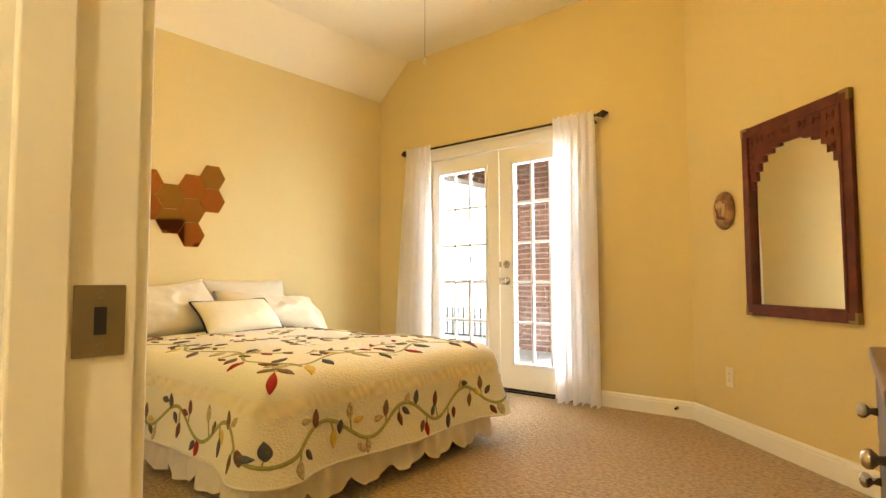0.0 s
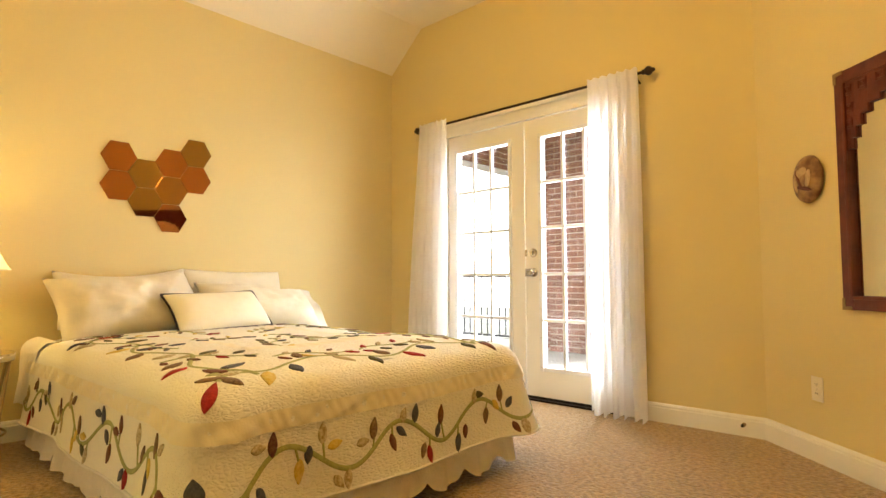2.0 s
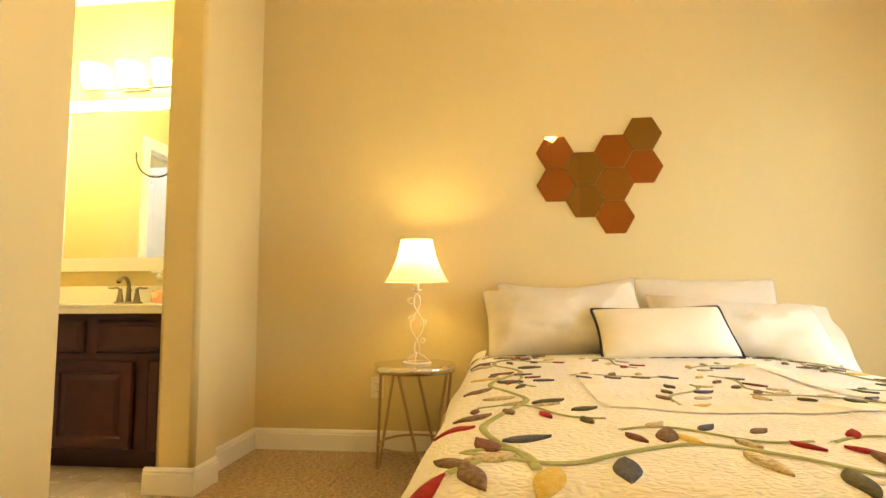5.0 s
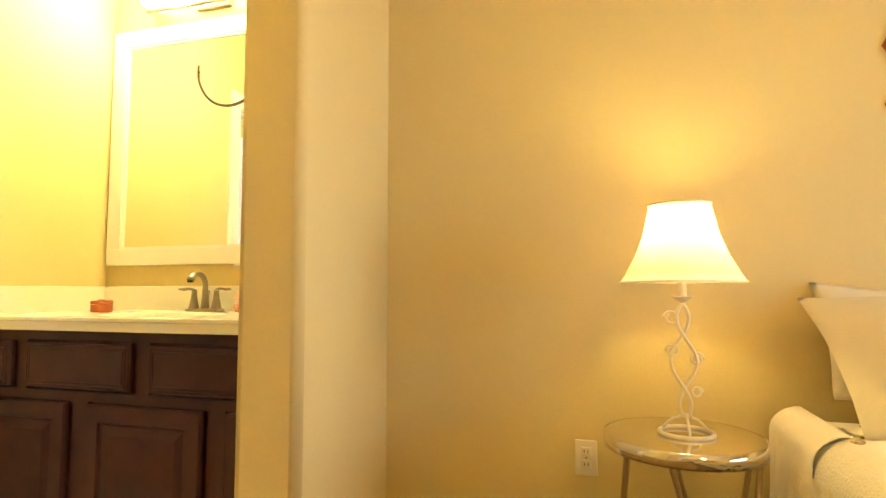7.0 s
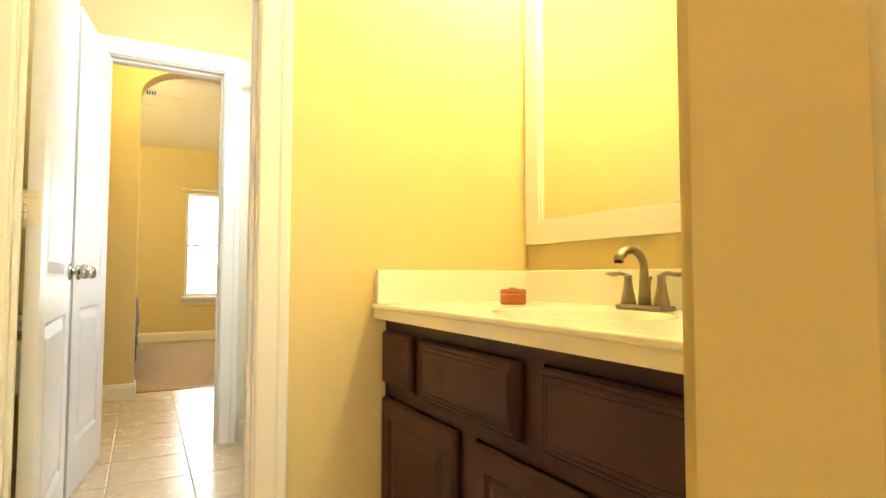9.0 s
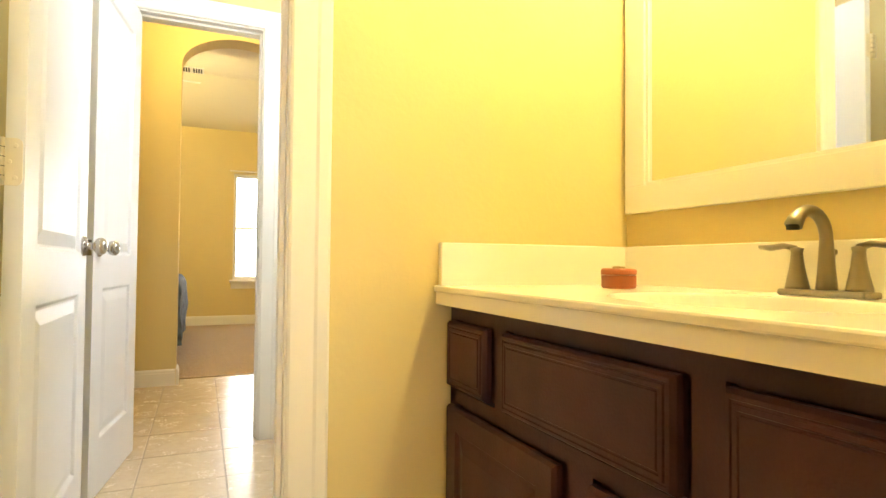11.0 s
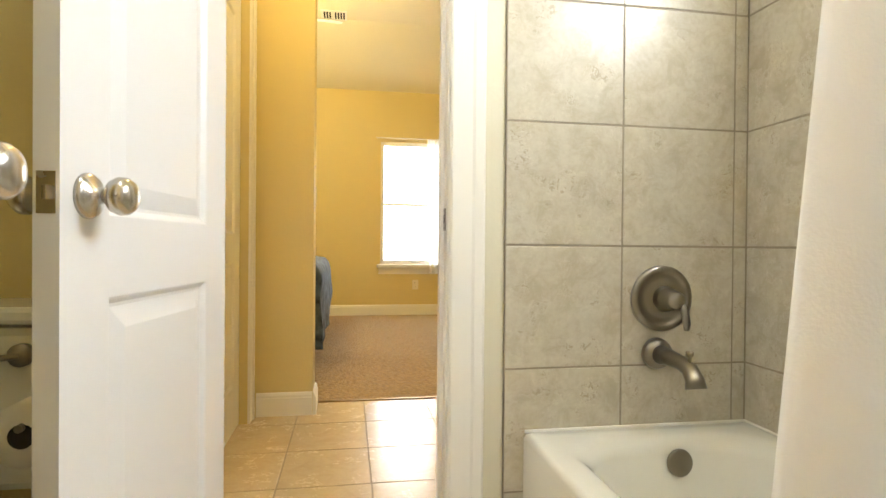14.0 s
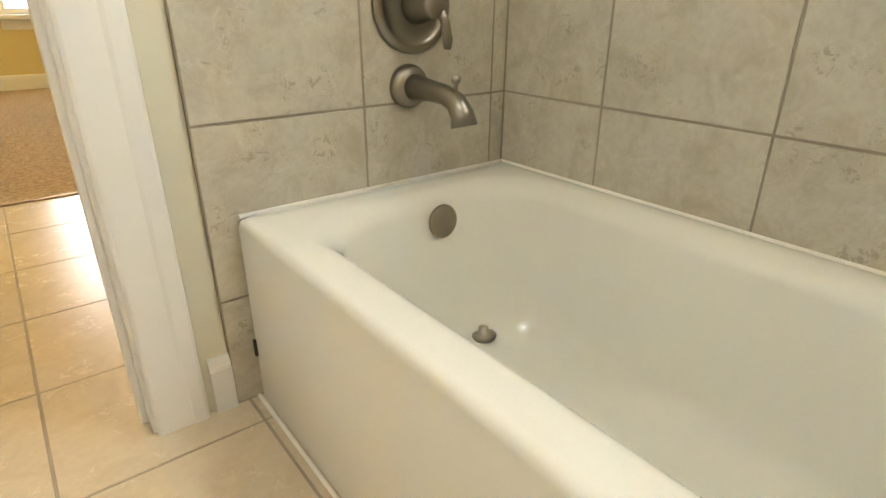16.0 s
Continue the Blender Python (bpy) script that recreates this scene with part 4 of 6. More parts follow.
def side(p, q):
    """The quilt's hanging edge: p along the rim, q down from it."""
    (x, y), (nx, ny) = rim(max(0, min(TOTAL - 1e-4, p)))
    r = ROLL
    z0 = top(x - ROLL * nx, y - ROLL * ny)[0].z
    corner = math.exp(-((p - SIDE_S - ARC_L / 2) / 0.16) ** 2) + math.exp(-((p - SIDE_S - ARC_L * 1.5 - FOOT_L) / 0.16) ** 2)
    flare = (0.10 + 0.20 * corner) * max(0, q - 0.05) ** 1.15
    wave = 0.016 * math.sin(p * 7.3 + 1.0) * (q / HEM) + 0.012 * nz3(p, q, 4, 7) * min(1, q / 0.1)
    if q < r * math.pi / 2:
        a = q / r
        out, z = r * math.sin(a) - r, z0 - r * (1 - math.cos(a))
        nrm = Vector((nx * math.sin(a), ny * math.sin(a), math.cos(a)))
    else:
        out, z = 0.0, z0 - r - (q - r * math.pi / 2)
        nrm = Vector((nx, ny, 0.12)).normalized()
    out += flare + wave * min(1, q / 0.12)
    return Vector((x + nx * out, y + ny * out, z)), nrm


bed = thing("bed", "queen bed with a made-up mattress and scalloped white bed skirt", "bed", pose(0, 0, 0))
part("mattress", boxed(BX0, BY0 + 0.03, 0.30, BX1 - 0.06, BY1 - 0.03, BZ - 0.02, bevel=0.05), SHEET, bed, "mattress in a white fitted sheet", True)
part("box_spring", boxed(BX0, BY0 + 0.05, 0.13, BX1 - 0.08, BY1 - 0.05, 0.30, bevel=0.02), SHEET, bed)
for x in (BX0 + 0.1, BX1 - 0.2):
    for y in (BY0 + 0.12, BY1 - 0.12):
        part("leg", boxed(x - 0.03, y - 0.03, 0.0, x + 0.03, y + 0.03, 0.13), DARK, bed)


def scallop(p):
    return 0.035 + 0.05 * (1 - abs(math.sin(math.pi * p / 0.235))) ** 2.0


def skirt(u, v):
    p = u * (2 * SIDE_S + 2 * ARC_L + FOOT_L)
    (x, y), (nx, ny) = rim(min(p, TOTAL - 1e-4))
    zb = scallop(p)
    z = 0.32 + (zb - 0.32) * v
    out = -0.028 + 0.035 * v + 0.014 * math.sin(p * 26.7) * v + 0.008 * math.sin(p * 61) * v
    return x + nx * out, y + ny * out, z


part("bed_skirt", grid(skirt, 520, 8), RUFFLE, bed, "white scalloped eyelet bed skirt", True)


def side_sheet(u, v):
    """The loose sheet that hangs over the mattress edge between the quilt and the wall."""
    x = BX0 + 0.02 + 0.36 * u
    fold = 0.012 * math.sin(15 * u + 1.5 * v) + 0.006 * math.sin(37 * u + 2)
    a, drop = min(1.0, v / 0.3) * math.pi / 2, max(0.0, v - 0.3) / 0.7
    y = BY0 + 0.075 - 0.085 * math.sin(a) + fold * drop - 0.02 * drop
    z = BZ + 0.015 - 0.075 * (1 - math.cos(a)) - (0.25 + 0.012 * math.sin(9 * u)) * drop
    return x, y, z


part("side_sheet", grid(side_sheet, 48, 28), SHEET, bed, "white sheet edge hanging at the head", True)

quilt = thing("quilt", "cream quilt with appliqued vines and printed leaves, spread over the bed", "quilt", pose(0, 0, 0))
bm = bmesh.new()


def flat_top(u, v):
    return top(-3.10 + (BX1 - ROLL + 3.10) * u, BY0 + ROLL + (BY1 - BY0 - 2 * ROLL) * v)[0]


grid(flat_top, 90, 64, bm)
grid(lambda u, v: side(u * TOTAL, v * HEM)[0], 260, 24, bm)
bmesh.ops.remove_doubles(bm, verts=bm.verts, dist=0.0005)
cloth = part("cloth", bm, QUILT, quilt, smooth=True)
# binding along the hem
part("binding", tube([side(TOTAL * i / 300, HEM)[0] for i in range(301)], 0.006, 6), SHEET, quilt, "white bound edge", True)


def strip(fn, lift=0.0035, wide=0.016, name="vine", material=None, parent=None, label=""):
    """A ribbon of cloth along surface points from fn(t) -> (place, normal, width)."""
    bm = bmesh.new()
    rows = []
    pts = [fn(i / 60) for i in range(61)]
    for i, (p, nrm) in enumerate(pts):
        d = (pts[min(i + 1, 60)][0] - pts[max(i - 1, 0)][0])
        s = d.cross(nrm).normalized() * wide / 2
        rows.append([bm.verts.new(p - s + nrm * 0.001), bm.verts.new(p - s * 0.6 + nrm * lift), bm.verts.new(p + s * 0.6 + nrm * lift), bm.verts.new(p + s + nrm * 0.001)])
    for a, b in zip(rows, rows[1:]):
        for k in range(3):
            bm.faces.new((a[k], b[k], b[k + 1], a[k + 1]))
    return part(name, bm, material or VINE, parent or quilt, label, True)


def leaf(surf, a, b, ang, length, width, colour):
    """One printed leaf laid on the surface at (a, b), pointing along ang in the surface's own axes."""
    bm = bmesh.new()
    n, rim_, mid_ = 12, [], []
    ca, sa = math.cos(ang), math.sin(ang)
    def at(t, w, lift):
        u, v = length * (t - 0.5), w
        p, nrm = surf(a + ca * u - sa * v, b + sa * u + ca * v)
        return bm.verts.new(p + nrm * lift)
    left, right, spine, outl, outr = [], [], [], [], []
    for i in range(n + 1):
        t = i / n
        w = width / 2 * math.sin(math.pi * t ** 0.85) ** 0.85 if 0 < t < 1 else 0.0004
        outl.append(at(t, w, 0.0005))
        left.append(at(t, w * 0.85, 0.0045))
        spine.append(at(t, 0, 0.0055))
        right.append(at(t, -w * 0.85, 0.0045))
        outr.append(at(t, -w, 0.0005))
    for A, B in ((outl, left), (left, spine), (spine, right), (right, outr)):
        for i in range(n):
            bm.faces.new((A[i], A[i + 1], B[i + 1], B[i]))
    bmesh.ops.recalc_face_normals(bm, faces=bm.faces)
    return part("leaf", bm, LEAVES[colour], quilt, smooth=True)


LEAF_LABELS = list(LEAVES)
rq = random.Random(11)
# ruched gold band running round the hanging edge
def band_point(u, v):
    p = u * TOTAL
    pos, nrm = side(p, 0.150 + 0.060 * v)
    pleat = math.sin(p * 52 + 3.2 * v + 1.6 * math.sin(p * 17)) + 0.45 * math.sin(p * 121 - 4 * v + 2 * math.sin(p * 29))
    return pos + nrm * (0.0045 + 0.004 * pleat * math.sin(math.pi * (0.08 + 0.84 * v)) ** 0.6)


part("ruched_band", grid(band_point, 900, 8), BAND, quilt, "ruched pale gold band", True)


def top_band(u, v):
    """Gold frame on the top, as one closed loop."""
    t = (u % 1.0) * 4
    k, f = int(t) % 4, t - int(t)
    x0, x1, y0, y1 = -2.80, -1.62, 2.08, 2.81
    cs = [(x0, y0), (x1, y0), (x1, y1), (x0, y1)]
    (xa, ya), (xb, yb) = cs[k], cs[(k + 1) % 4]
    x, y = xa + (xb - xa) * f, ya + (yb - ya) * f
    cx, cy = (x0 + x1) / 2, (y0 + y1) / 2
    s = 1 - 0.16 * v
    x, y = cx + (x - cx) * s, cy + (y - cy) * s
    return top(x, y)[0] + Vector((0, 0, 0.003 + 0.002 * math.sin(u * 260) * math.sin(math.pi * v)))


part("ruched_band", grid(top_band, 320, 3, wrap=True), BAND, quilt, "ruched pale gold inner band", True)

# vines and leaves on the hanging edge
def vine_q(p, per, ph):
    return 0.325 + 0.058 * math.sin(2 * math.pi * p / per + ph)


PER, PH = 0.47, 0.5
seg = 14
for k in range(seg):
    strip(lambda t, k=k: side((k + t) * TOTAL * 0.999 / seg, vine_q((k + t) * TOTAL * 0.999 / seg, PER, PH)), wide=0.017)
cols_up = ["floral", "navy", "brown", "red", "navy", "floral", "maroon", "olive"]
cols_dn = ["floral", "red", "yellow", "navy", "floral", "brown", "maroon"]
i = 0
p = 0.07
while p < TOTAL - 0.05:
    if p > SIDE_S + 2 * ARC_L + FOOT_L + 0.35:
        p += 0.3
        continue
    q0 = vine_q(p, PER, PH)
    up = i % 2 == 0
    stem = rq.uniform(0.03, 0.075)
    s = -1 if up else 1
    q1 = max(0.235, min(HEM - 0.02, q0 + s * stem))
    lean = rq.uniform(-0.02, 0.02)
    strip(lambda t, p=p, q0=q0, q1=q1, lean=lean: side(p + lean * t, q0 + (q1 - q0) * t), wide=0.009)
    big = rq.uniform(0.062, 0.08)
    c = (cols_up if up else cols_dn)[i % (8 if up else 7)]
    leaf(side, p + lean, max(0.25, min(HEM - 0.035, q1 + s * big * 0.35)), math.pi / 2 * s + rq.uniform(-0.25, 0.25), big, big * 0.48, c)
    leaf(side, p + rq.choice((-1, 1)) * rq.uniform(0.035, 0.05), max(0.24, min(HEM - 0.03, (q0 + q1) / 2 + 0.01 * s)), s * rq.uniform(0.7, 1.3) + rq.choice((0, math.pi * 0.3)), 0.058, 0.031, rq.choice(["floral", "floral", "navy", "brown", "maroon", "olive", "yellow"]))
    p += rq.uniform(0.082, 0.105)
    i += 1

# border of leaves along the top edge and the scalloped vine inside it
def edge(a, b):
    """A surface that folds over the rim: b under 0 lies on the top, b over 0 hangs."""
    if b >= 0:
        return side(a, b)
    (x, y), (nx, ny) = rim(max(0, min(TOTAL - 1e-4, a)))
    return top(x + nx * (b - ROLL), y + ny * (b - ROLL))


def scal_b(p):
    return -0.085 + 0.05 * math.sin(2 * math.pi * p / 0.56 + 2.2)


for k in range(seg):
    lo, hi = k * TOTAL * 0.999 / seg, (k + 1) * TOTAL * 0.999 / seg
    strip(lambda t, lo=lo, hi=hi: edge(lo + (hi - lo) * t, scal_b(lo + (hi - lo) * t)), wide=0.017)
border_cols = ["olive", "brown", "red", "navy", "floral", "olive", "maroon", "yellow", "navy", "brown", "floral"]
p, i = 0.12, 0
while p < TOTAL - 0.1:
    b = scal_b(p)
    if not SIDE_S - 0.03 < p < SIDE_S + ARC_L + 0.03:
        out = i % 3 != 2
        ang = (math.pi / 2 if out else -math.pi / 2) + rq.uniform(-0.6, 0.6)
        leaf(edge, p, b + (0.062 if out else -0.06), ang, rq.uniform(0.085, 0.1), rq.uniform(0.042, 0.05), border_cols[i % 11])
    p += rq.uniform(0.10, 0.13)
    i += 1
# the trio at the foot corner
pc = SIDE_S + ARC_L * 0.5
strip(lambda t: edge(pc, -0.05 + 0.07 * t), wide=0.02)
leaf(edge, pc, 0.075, math.pi / 2, 0.105, 0.056, "red")
leaf(edge, pc + 0.10, 0.015, 1.0, 0.095, 0.048, "brown")
leaf(edge, pc - 0.11, 0.01, 2.3, 0.095, 0.042, "brown")

# sprays on the middle of the quilt
def spray(x, y, turn, n):
    ct, st = math.cos(turn), math.sin(turn)
    strip(lambda t: top(x + ct * (t - 0.5) * 0.34 - st * 0.03 * math.sin(6 * t), y + st * (t - 0.5) * 0.34 + ct * 0.03 * math.sin(6 * t)), wide=0.010)
    for k in range(n):
        u = -0.17 + 0.34 * (k + 0.5) / n
        s = 1 if k % 2 else -1
        a = turn + s * rq.uniform(0.6, 1.0)
        leaf(top, x + ct * u - st * s * 0.045, y + st * u + ct * s * 0.045, a, rq.uniform(0.052, 0.068), rq.uniform(0.023, 0.030), rq.choice(["navy", "olive", "brown", "red", "navy", "floral", "maroon", "olive", "floral", "yellow"]))


for x, y, turn in ((-2.55, 2.27, 0.4), (-2.15, 2.22, 1.9), (-1.85, 2.33, 2.8), (-2.45, 2.62, 2.3), (-2.05, 2.55, 0.2), (-1.80, 2.66, 1.2), (-2.62, 1.93, 1.4), (-2.1, 1.90, 0.3), (-1.62, 1.93, 1.0), (-2.55, 2.98, 0.2), (-2.0, 2.98, 1.6), (-1.55, 2.95, 0.6),
                   (-1.42, 2.25, 1.5), (-1.42, 2.62, 1.7), (-2.9, 1.9, 0.9), (-2.88, 3.0, 2.2)):
    spray(x, y, turn, 7)

# ---- pillows ----
def pillow(name, label, w, h, thick, m, material=None, piping=None, wrinkle=0.012, seed=0, flange=0.0, ends=(0, 1)):
    root = thing(name, label, "pillow" if not piping else "cushion", m, group="" if piping else "bed pillows")
    def fn(sgn):
        def f(u, v):
            a, b = 2 * u - 1, 2 * v - 1
            pinch = (1 - 0.05 * (1 - a * a) * abs(b) ** 3) * (1 - 0.03 * a ** 6), (1 - 0.05 * (1 - b * b) * abs(a) ** 3) * (1 - 0.02 * b ** 6)
            x, y = a * w / 2 * pinch[1], b * h / 2 * pinch[0]
            t = max(0.0, (1 - abs(a) ** 2.4)) ** 0.58 * max(0.0, (1 - abs(b) ** 2.4)) ** 0.58
            sag = 1.12 - 0.30 * b + 0.10 * math.sin(3 * a + seed)
            z = sgn * thick / 2 * t * sag + wrinkle * t * nz3(x * 1.0, y, 9, seed + sgn) + wrinkle * 0.5 * t * nz3(x, y * 2, 22, seed)
            y -= 0.02 * (1 - a * a) * (b + 1) * (0.6 + 0.5 * math.sin(seed * 2.1))
            z -= 0.035 * (b + 1) ** 2 * 0.5 * thick / 0.2
            return x, y, z
        return f
    bm = bmesh.new()
    grid(fn(1), 36, 26, bm)
    grid(fn(-1), 36, 26, bm)
    bmesh.ops.remove_doubles(bm, verts=bm.verts, dist=0.0008)
    bmesh.ops.recalc_face_normals(bm, faces=bm.faces)
    part("cover", bm, material or LINEN, root, smooth=True)
    if flange:
        f = fn(1)
        for sx in ends:
            bm = bmesh.new()
            base = [Vector(f(sx, i / 20)) for i in range(21)]
            rows = [[bm.verts.new(b_ + Vector(((1 if sx else -1) * (flange * k / 3 - 0.004), 0, 0.016 * math.sin(8.5 * i / 20 + seed) * k / 3 - 0.004 * k))) for i, b_ in enumerate(base)] for k in range(4)]
            for A, B in zip(rows, rows[1:]):
                for i in range(20):
                    bm.faces.new((A[i], A[i + 1], B[i + 1], B[i]))
            part("open_hem", bm, material or LINEN, root, "loose open end of the pillowcase", True)
    if piping:
        f = fn(1)
        loop = [f(i / 30, 0) for i in range(30)] + [f(1, i / 24) for i in range(24)] + [f(1 - i / 30, 1) for i in range(30)] + [f(0, 1 - i / 24) for i in range(24)]
        part("piping", tube(loop, 0.007, 7, closed=True), piping, root, "dark navy piping", True)
    return root


def prop(x, y, z, lean, turn=0, roll=0):
    """Pose of a pillow standing on the bed, its face towards the foot, leaning back by lean degrees."""
    return pose(x, y, z, 90 - lean, 0, 90 + turn) @ pose(0, 0, 0, 0, 0, roll)


pillow("pillow", "cream pillow lying behind, against the wall", 0.76, 0.36, 0.15, prop(-3.315, 2.19, 0.785, 10, 0, 2), seed=1)
pillow("pillow", "cream pillow lying behind, against the wall", 0.74, 0.36, 0.15, prop(-3.315, 2.90, 0.785, 10, 0, -1), seed=2)
pillow("pillow", "cream pillow in a loose case leaning on another", 0.80, 0.46, 0.22, prop(-3.11, 2.15, 0.765, 32, 2, 4), seed=3, wrinkle=0.026)
pillow("pillow", "cream pillow in a loose case leaning on another", 0.78, 0.46, 0.20, prop(-3.05, 2.93, 0.735, 46, -3, -6), seed=4, flange=0.08, ends=(1,), wrinkle=0.026)
pillow("cushion", "small cream cushion with dark navy piping propped on the pillows", 0.585, 0.33, 0.13, prop(-2.845, 2.55, 0.712, 42, 0, 1.5), mat("cream_cushion_cotton", (0.82, 0.78, 0.64), 0.9, vary=0.03, bump=0.2, bump_scale=30), NAVY, 0.006, 5)

# ---- bedside table and lamp ----
TX, TY, TZ = -3.095, 1.40, 0.52
tab = thing("side_table", "round side table with a metal rim on crossed champagne legs", "side table", pose(TX, TY, 0))
part("tabletop", lathe([(0.0, TZ - 0.006), (0.194, TZ - 0.006), (0.194, TZ), (0.0, TZ)], 48), TABLETOP, tab, "smoky mirrored table top")
bm = bmesh.new()
ring = lathe([(0.198, TZ - 0.034), (0.204, TZ - 0.034), (0.204, TZ + 0.003), (0.194, TZ + 0.003)], 48)
part("rim", ring, CHROME, tab, "polished metal rim", True)
for k in range(3):
    a = 2 * math.pi * k / 3 + 0.45
    for s in (-1, 1):
        a0, a1 = a + s * 0.72, a + s * 0.10
        part("leg", tube([(0.186 * math.cos(a0), 0.186 * math.sin(a0), TZ - 0.03), (0.19 * math.cos(a1), 0.19 * math.sin(a1), 0.006)], 0.0075, 8), GOLDLEG, tab)
part("lower_ring", tube([(0.176 * math.cos(2 * math.pi * i / 40), 0.176 * math.sin(2 * math.pi * i / 40), 0.13) for i in range(40)], 0.006, 8, closed=True), GOLDLEG, tab)

lamp = thing("table_lamp", "lit table lamp with a scrolled white iron stem and bell shade", "table lamp", pose(TX, TY + 0.01, TZ))
part("base_ring", tube([(0.068 * math.cos(2 * math.pi * i / 36), 0.068 * math.sin(2 * math.pi * i / 36), 0.007) for i in range(36)], 0.0065, 8, closed=True), WHITEMETAL, lamp, smooth=True)
for k in range(3):
    a = 2 * math.pi * k / 3
    pts = [(r * math.cos(a), r * math.sin(a), z) for r, z in ((0.068, 0.008), (0.055, 0.022), (0.035, 0.040), (0.018, 0.045), (0.010, 0.060))]
    part("foot", tube(pts, 0.004, 7), WHITEMETAL, lamp, smooth=True)
for s in (0, 1):
    pts = []
    for i in range(60):
        t = i / 59
        a = 2 * math.pi * 1.05 * t + s * math.pi
        r = 0.030 * math.sin(math.pi * min(1, t * 1.02)) ** 0.6 + 0.003
        pts.append((0.3 * r * math.sin(a), r * math.cos(a), 0.05 + 0.305 * t))
    part("stem", tube(pts, 0.0048, 8), WHITEMETAL, lamp, "curving white iron stem", True)
for cy, cz, s, r0 in ((-0.03, 0.315, -1, 0.020), (-0.028, 0.225, -1, 0.018), (0.032, 0.205, 1, 0.018), (0.03, 0.115, 1, 0.015)):
    pts = [(0, cy + s * (r0 * (1 - 0.45 * t / 1.0)) * math.cos(1.6 * math.pi * 2 * t * 0.75), cz + r0 * (1 - 0.45 * t) * math.sin(1.6 * math.pi * 2 * t * 0.75)) for t in [i / 24 for i in range(25)]]
    part("scroll", tube(pts, 0.003, 6), WHITEMETAL, lamp, smooth=True)
part("drip_cup", lathe([(0.0, 0.362), (0.006, 0.358), (0.026, 0.372), (0.027, 0.375), (0.0, 0.374)], 24), WHITEMETAL, lamp, smooth=True)
part("candle_sleeve", lathe([(0.0, 0.374), (0.0115, 0.374), (0.0115, 0.43), (0.0, 0.43)], 16), WHITEMETAL, lamp, "cream candle sleeve", True)
SHADE = sheer("cream_lamp_shade", (0.92, 0.84, 0.66), 0.6)
prof = [(0.160, 0.415), (0.146, 0.438), (0.119, 0.490), (0.098, 0.545), (0.086, 0.600), (0.080, 0.627)]
bm = bmesh.new()
rings = [[bm.verts.new((r * math.cos(2 * math.pi * i / 48), r * math.sin(2 * math.pi * i / 48), z)) for i in range(48)] for r, z in prof]
for a, b in zip(rings, rings[1:]):
    for i in range(48):
        bm.faces.new((a[i], a[(i + 1) % 48], b[(i + 1) % 48], b[i]))
bmesh.ops.solidify(bm, geom=list(bm.faces), thickness=0.0015)
part("shade", bm, SHADE, lamp, "lit cream bell shade", True)
for r, z in ((0.161, 0.414), (0.081, 0.628)):
    part("shade_trim", tube([(r * math.cos(2 * math.pi * i / 48), r * math.sin(2 * math.pi * i / 48), z) for i in range(48)], 0.003, 6, closed=True), WHITEMETAL, lamp, "", True)
BULB = glow("warm_bulb", (1.0, 0.66, 0.30), 20.0)
blb = part("bulb", lathe([(0.0, 0.43), (0.012, 0.435), (0.024, 0.47), (0.028, 0.50), (0.02, 0.525), (0.0, 0.535)], 16), BULB, lamp, "lit bulb", True)
lamp_light("bedside_bulb", "POINT", BED_LAMP, (1.0, 0.70, 0.24), pose(TX, TY, TZ + 0.575), 0.03)

# ---- dresser by the entry ----
DW = mat("dark_walnut", (0.060, 0.028, 0.016), 0.4, vary=0.2, scale=10, bump=0.06)
dr = thing("dresser", "dark wooden chest of drawers with brown top and metal knobs", "dresser", pose(0.705, 1.885, 0, 0, 0, 4))
part("body", boxed(0.025, -0.535, 0.05, 0.50, -0.012, 0.775, bevel=0.003), DW, dr)
part("dresser_top", boxed(0.0, -0.547, 0.776, 0.515, 0.0, 0.80, bevel=0.005), mat("brown_dresser_top", (0.16, 0.10, 0.065), 0.35, vary=0.15, scale=9, bump=0.05), dr)
for k in range(5):
    z = 0.685 - 0.13 * k
    d = part("drawer", boxed(0.008, -0.53, z - 0.06, 0.0245, -0.017, z + 0.06, bevel=0.004), DW, dr)
    for y in (-0.085, -0.44):
        part("knob", lathe([(0.0, 0), (0.008, 0), (0.006, 0.012), (0.014, 0.02), (0.0145, 0.027), (0.010, 0.032), (0.0, 0.034)], 14, m=Matrix.Translation((0.008, y, z)) @ Matrix.Rotation(-math.pi / 2, 4, "Y")), STEEL, d, "satin metal knob", True)
for x in (0.06, 0.46):
    for y in (-0.04, -0.50):
        part("leg", boxed(x - 0.025, y - 0.025, 0, x + 0.025, y + 0.025, 0.05), DW, dr)

# ---- vanity ----
VY0, VY1, VX = -0.966, 0.271, -2.898
van = thing("vanity_cabinet", "espresso-stained bathroom vanity cabinet with raised-panel doors", "cabinet", pose(0, 0, 0))
bm = bmesh.new()
box(bm, -3.445, VY0, 0.095, VX - 0.02, VY1, 0.785)
part("body", bm, ESPRESSO, van)
part("toe_kick", boxed(-3.445, VY0, 0.0, VX - 0.09, VY1, 0.094), ESPRESSO, van)
bm = bmesh.new()
for b in ((VY0, 0.095, VY1, 0.11), (VY0, 0.548, VY1, 0.58), (VY0, 0.745, VY1, 0.785), (VY0, 0.11, -0.935, 0.745), (-0.495, 0.11, -0.43, 0.548), (0.035, 0.11, 0.095, 0.548), (-0.745, 0.58, -0.70, 0.745), (-0.24, 0.58, -0.19, 0.745), (0.245, 0.11, VY1, 0.745)):
    box(bm, VX - 0.02, b[0], b[1], VX - 0.002, b[2], b[3])
